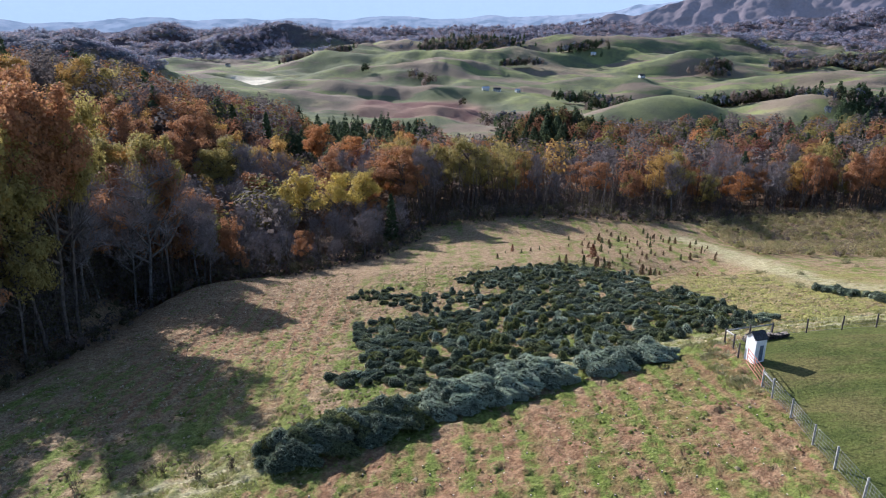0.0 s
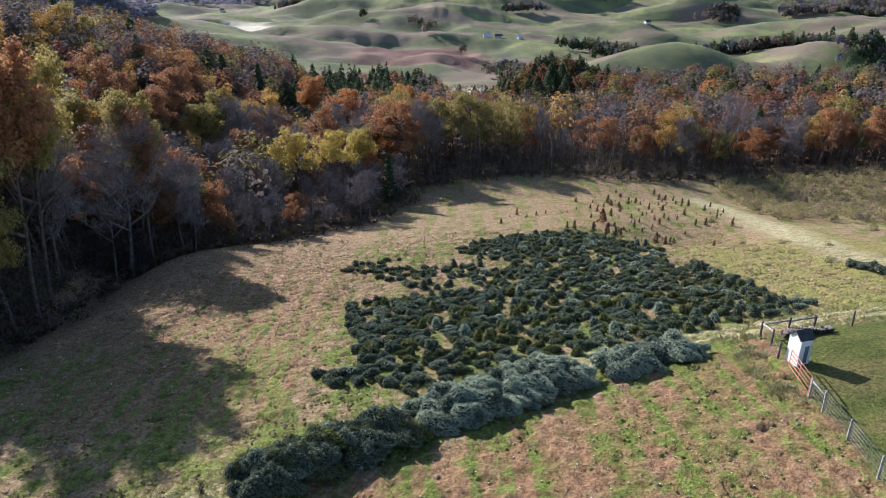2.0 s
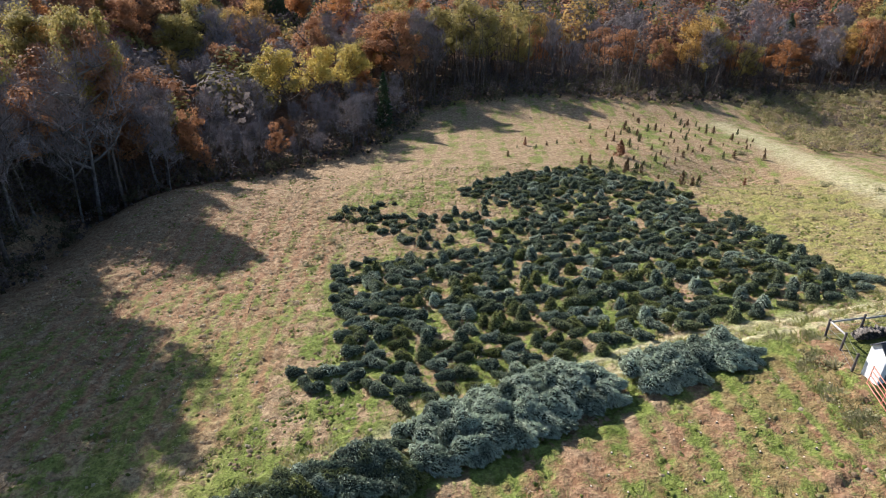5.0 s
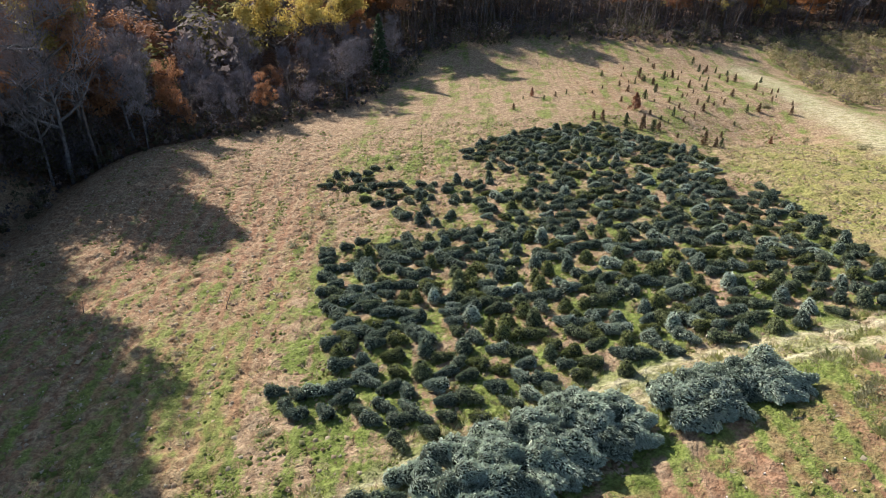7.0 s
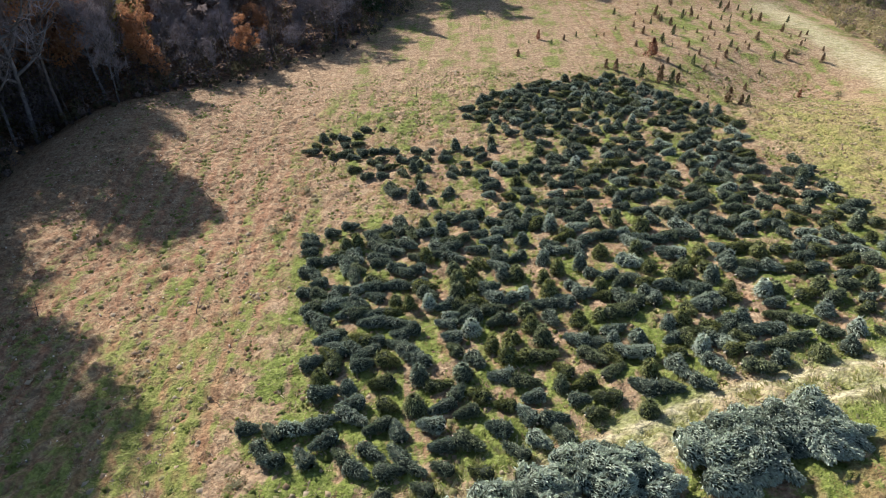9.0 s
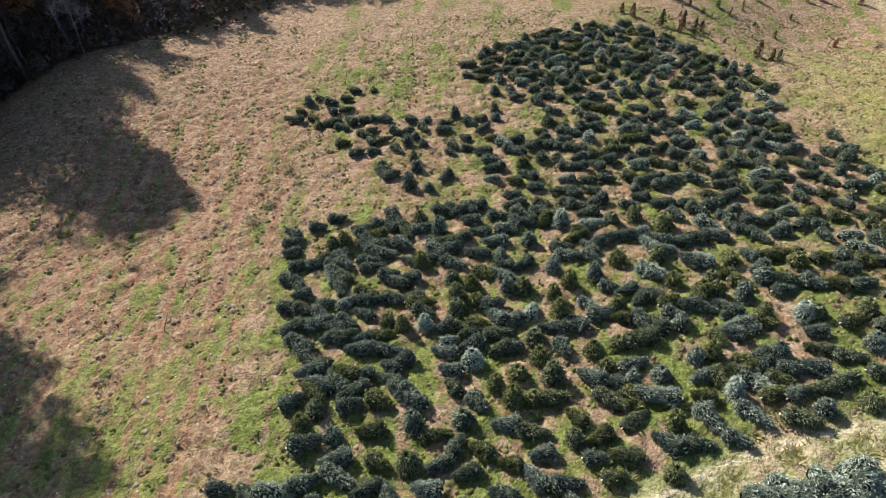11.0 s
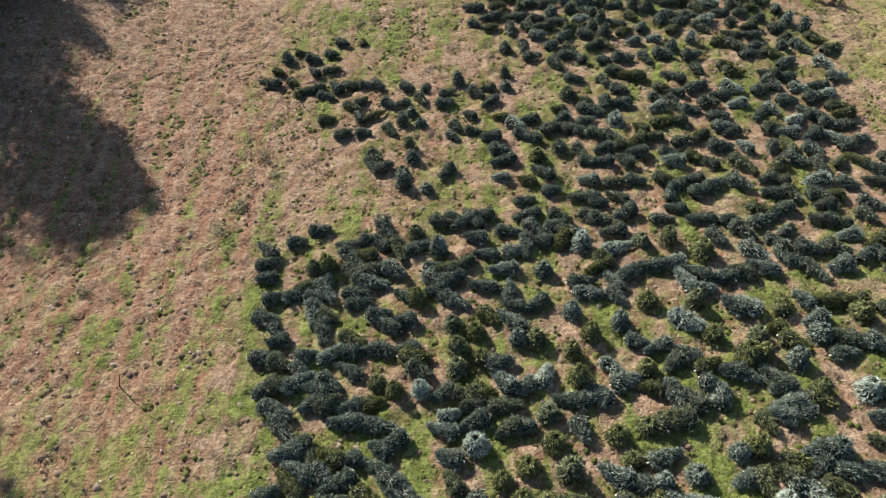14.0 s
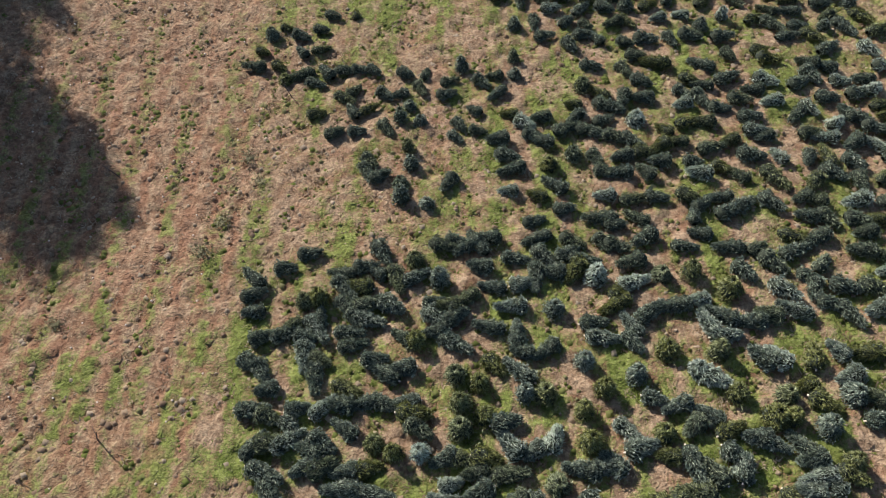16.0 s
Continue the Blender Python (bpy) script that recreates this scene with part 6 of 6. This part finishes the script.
def build_log_stack(x, y, turn):
    r = np.random.default_rng(71)
    t = thing("log_stack", pose(x, y, on(x, y), 0, 0, turn), "low stack of split firewood logs beside the shed", "log stack")
    base = raw_mesh("log", *tube([(0, -0.25, 0), (0, 0.25, 0)], [0.10, 0.09], 7), MAT_LOG)
    for k in range(51):
        level, c = k // 17, k % 17
        ob = part("log", base, t)
        ob.matrix_local = pose(-1.6 + c * 0.2 + level * 0.08, r.normal(0, 0.06), 0.08 + level * 0.17, 0, r.uniform(0, 360), r.normal(0, 6))


build_log_stack(24.0, 46.75, 6)


# ---- thin stakes and dead stems in the field ----
for k, (x, y, h, lx, ly) in enumerate(((-14.2, 57.4, 1.6, 0.2, 0.1), (-8.6, 77.2, 1.5, -0.3, 0.2), (-17.3, 71.6, 1.1, -0.3, 0.3), (-8.0, 86.0, 1.4, 0.1, 0.0), (-2.6, 92.5, 1.7, 0.0, 0.1), (-24, 58, 1.2, 0.2, 0.2))):
    r = np.random.default_rng(90 + k)
    t = thing("dead_stem", pose(x, y, on(x, y)), "thin bare dead stem standing in the dry field", "stem", "dead stems in the field")
    main = bend((0, 0, -0.1), (lx, ly, 1), h + 0.1, 5, r, 0.0, 0.06)
    part("stem", raw_mesh("stem", *tube(main, np.linspace(0.035, 0.012, 6), 5), MAT_DARK_BARK), t)
    part("twig", raw_mesh("twig", *tube(bend(main[3], r.normal(0, 1, 3) + [0, 0, 1], 0.5, 3, r), [0.014, 0.012, 0.009, 0.006], 4), MAT_DARK_BARK), t)

# ---- tall withered weeds beside the old track ----
WEED = leaf_material("withered_weed", (0.075, 0.06, 0.035), (0.16, 0.13, 0.075), 0.25)
for k, (x, y, h) in enumerate(((-21.4, 33.6, 0.9), (-19.8, 34.6, 1.2), (-18.0, 33.8, 0.8), (-16.8, 34.6, 1.0), (-14.4, 34.0, 0.9), (-22.6, 35.2, 0.8), (-12.6, 34.8, 0.7))):
    r = np.random.default_rng(190 + k)
    t = thing("withered_weed", pose(x, y, on(x, y)), "tall dark withered weed clump in the lit grass", "weed", "weeds beside the track")
    heads = []
    for _ in range(9):
        line = bend((*r.normal(0, 0.12, 2), -0.05), (*r.normal(0, 0.25, 2), 1), h * r.uniform(0.6, 1.1), 3, r, 0.0, 0.1)
        part("stalk", raw_mesh("weed_stalk", *tube(line, [0.014, 0.012, 0.01, 0.006], 3), MAT_DARK_BARK), t)
        heads.append(line[1 + int(r.integers(3))] + r.normal(0, 0.07, (26, 3)))
    part("leaves", raw_mesh("weed_leaves", *leaf_quads(np.concatenate(heads), 0.035, r), WEED), t)

# ---- scattered dark shrubs in the open grass ----
SHRUB = leaf_material("shrub_green", (0.19, 0.18, 0.085), (0.34, 0.31, 0.15), 0.2)
r = np.random.default_rng(33)
shrub_mesh = [raw_mesh("shrub_leaves", *leaf_quads(np.abs(q := np.random.default_rng(s).normal(0, 0.26, (420, 3))) * np.sign(q) * [1.2, 1.2, 0.0] + np.abs(q) * [0, 0, 1.0], 0.045, np.random.default_rng(s)), SHRUB) for s in (1, 2)]
SHRUBS = [(-17.9, 62.8, 0.8), (-11.6, 66.6, 1.0), (-11.0, 68.4, 0.9), (-8.6, 45.2, 0.8), (-9.4, 71.0, 0.8), (-10.4, 72.6, 0.9), (-15.4, 52.4, 0.6), (-4.8, 87.4, 0.8), (-5.8, 87.0, 0.7), (41.1, 84.4, 1.1), (38.1, 75.8, 0.8), (39.0, 70.6, 1.1), (44.5, 80.4, 1.1), (40.1, 92.6, 1.0), (35.6, 78.9, 0.6), (55.8, 87.6, 1.0), (69.4, 104.4, 2.2), (57.5, 92.8, 1.6), (40.4, 104.3, 1.4), (42.0, 84.9, 0.9), (39.8, 71.4, 0.8), (34.0, 76.0, 0.6), (33.0, 71.0, 0.7), (19.4, 45.0, 1.1), (19.4, 40.4, 1.0)]
for k, (x, y, s) in enumerate(SHRUBS):
    t = thing("shrub", pose(x, y, on(x, y, -0.03), 0, 0, 40 * k) @ Matrix.Diagonal((s, s, s * 0.8, 1)), "small dark shrub in the dry grass", "shrub", "shrubs in the field")
    part("leaves", shrub_mesh[k % 2], t)


# row of dark low evergreens beyond the mown grass
r = np.random.default_rng(35)
for k in range(16):
    x, y = 39.9 + 0.10 * k + r.normal(0, 0.3), 67.2 - 0.52 * k + r.normal(0, 0.2)
    m = slope_pose(x, y, r.uniform(0, 360), r.uniform(0.9, 1.2))
    t = thing("cut_fir_tree", m, "cut fir tree in a short row on the open grass", "fir tree", "short row of cut firs")
    part("crown", FIR_MESHES["b"][k % 6][0], t)
    part("inner_crown", FIR_CORES[k % 6][0], t, "inner twigs, darkened for shade between the sprays")


# ---- farm buildings in the valley ----
MAT_METAL_ROOF = plain("pale_metal_roof", (0.42, 0.48, 0.56), (0.55, 0.60, 0.66), 0.2, 0.5, 0.4)
MAT_WALL = plain("white_boards", (0.68, 0.67, 0.64), (0.80, 0.79, 0.76), 0.3, 0.7)
MAT_GLASS = plain("dark_window", (0.03, 0.035, 0.045), (0.05, 0.055, 0.07), 1, 0.1, 0.6)


def build_house(name, x, y, w, d, h, turn, label, roof_mat, windows):
    t = thing(name, pose(x, y, on(x, y) - 0.3, 0, 0, turn), label, "house" if windows else "barn", "farm buildings")
    top = h + d * 0.32
    v = np.array([(sx * w / 2, sy * d / 2, z) for z in (0, h) for sx, sy in ((-1, -1), (1, -1), (1, 1), (-1, 1))] + [(-w / 2, 0, top), (w / 2, 0, top)])
    part("wall", raw_mesh("house_wall", v, [np.array([(0, 1, 5, 4), (1, 2, 6, 5), (2, 3, 7, 6), (3, 0, 4, 7)]), np.array([(7, 4, 8), (5, 6, 9)])], MAT_WALL), t)
    for k in (-1, 1):
        slope = math.degrees(math.atan2(top - h, d / 2))
        ob = part("roof_slope", raw_mesh("house_roof", *boxes([((0, 0, 0), (w + 0.8, math.hypot(d / 2, top - h) + 0.5, 0.15), 0)]), roof_mat), t)
        ob.matrix_local = pose(0, k * (d / 4 + 0.1), (h + top) / 2 + 0.05, -k * slope, 0, 0)
    for k in range(windows):
        part("window", raw_mesh("house_window", *boxes([((-w / 2 + (k + 0.5) * w / windows, -d / 2 - 0.03, h * 0.55), (1.1, 0.1, 1.5), 0)]), MAT_GLASS), t)


build_house("barn", 171, 646, 16, 7, 2.6, 8, "long low barn with a pale blue metal roof", MAT_METAL_ROOF, 0)
build_house("farmhouse", 287, 1030, 8, 6, 3.4, 20, "white farmhouse on the green hillside", MAT_ROOF, 3)
build_house("farmhouse", 71, 931, 9, 6, 3.2, -10, "white farmhouse among outbuildings", MAT_ROOF, 3)
build_house("farmhouse", 100, 950, 6, 5, 2.8, 30, "small white farmhouse among outbuildings", MAT_METAL_ROOF, 2)
build_house("barn", 56, 931, 9, 5, 3, 5, "white barn among outbuildings", MAT_METAL_ROOF, 0)
build_house("farmhouse", 273, 1308, 9, 6, 3.5, 0, "white farmhouse below a green hill", MAT_METAL_ROOF, 3)
build_house("farmhouse", -420, 1400, 8, 6, 3.5, 0, "white farmhouse at the edge of the pasture", MAT_ROOF, 3)
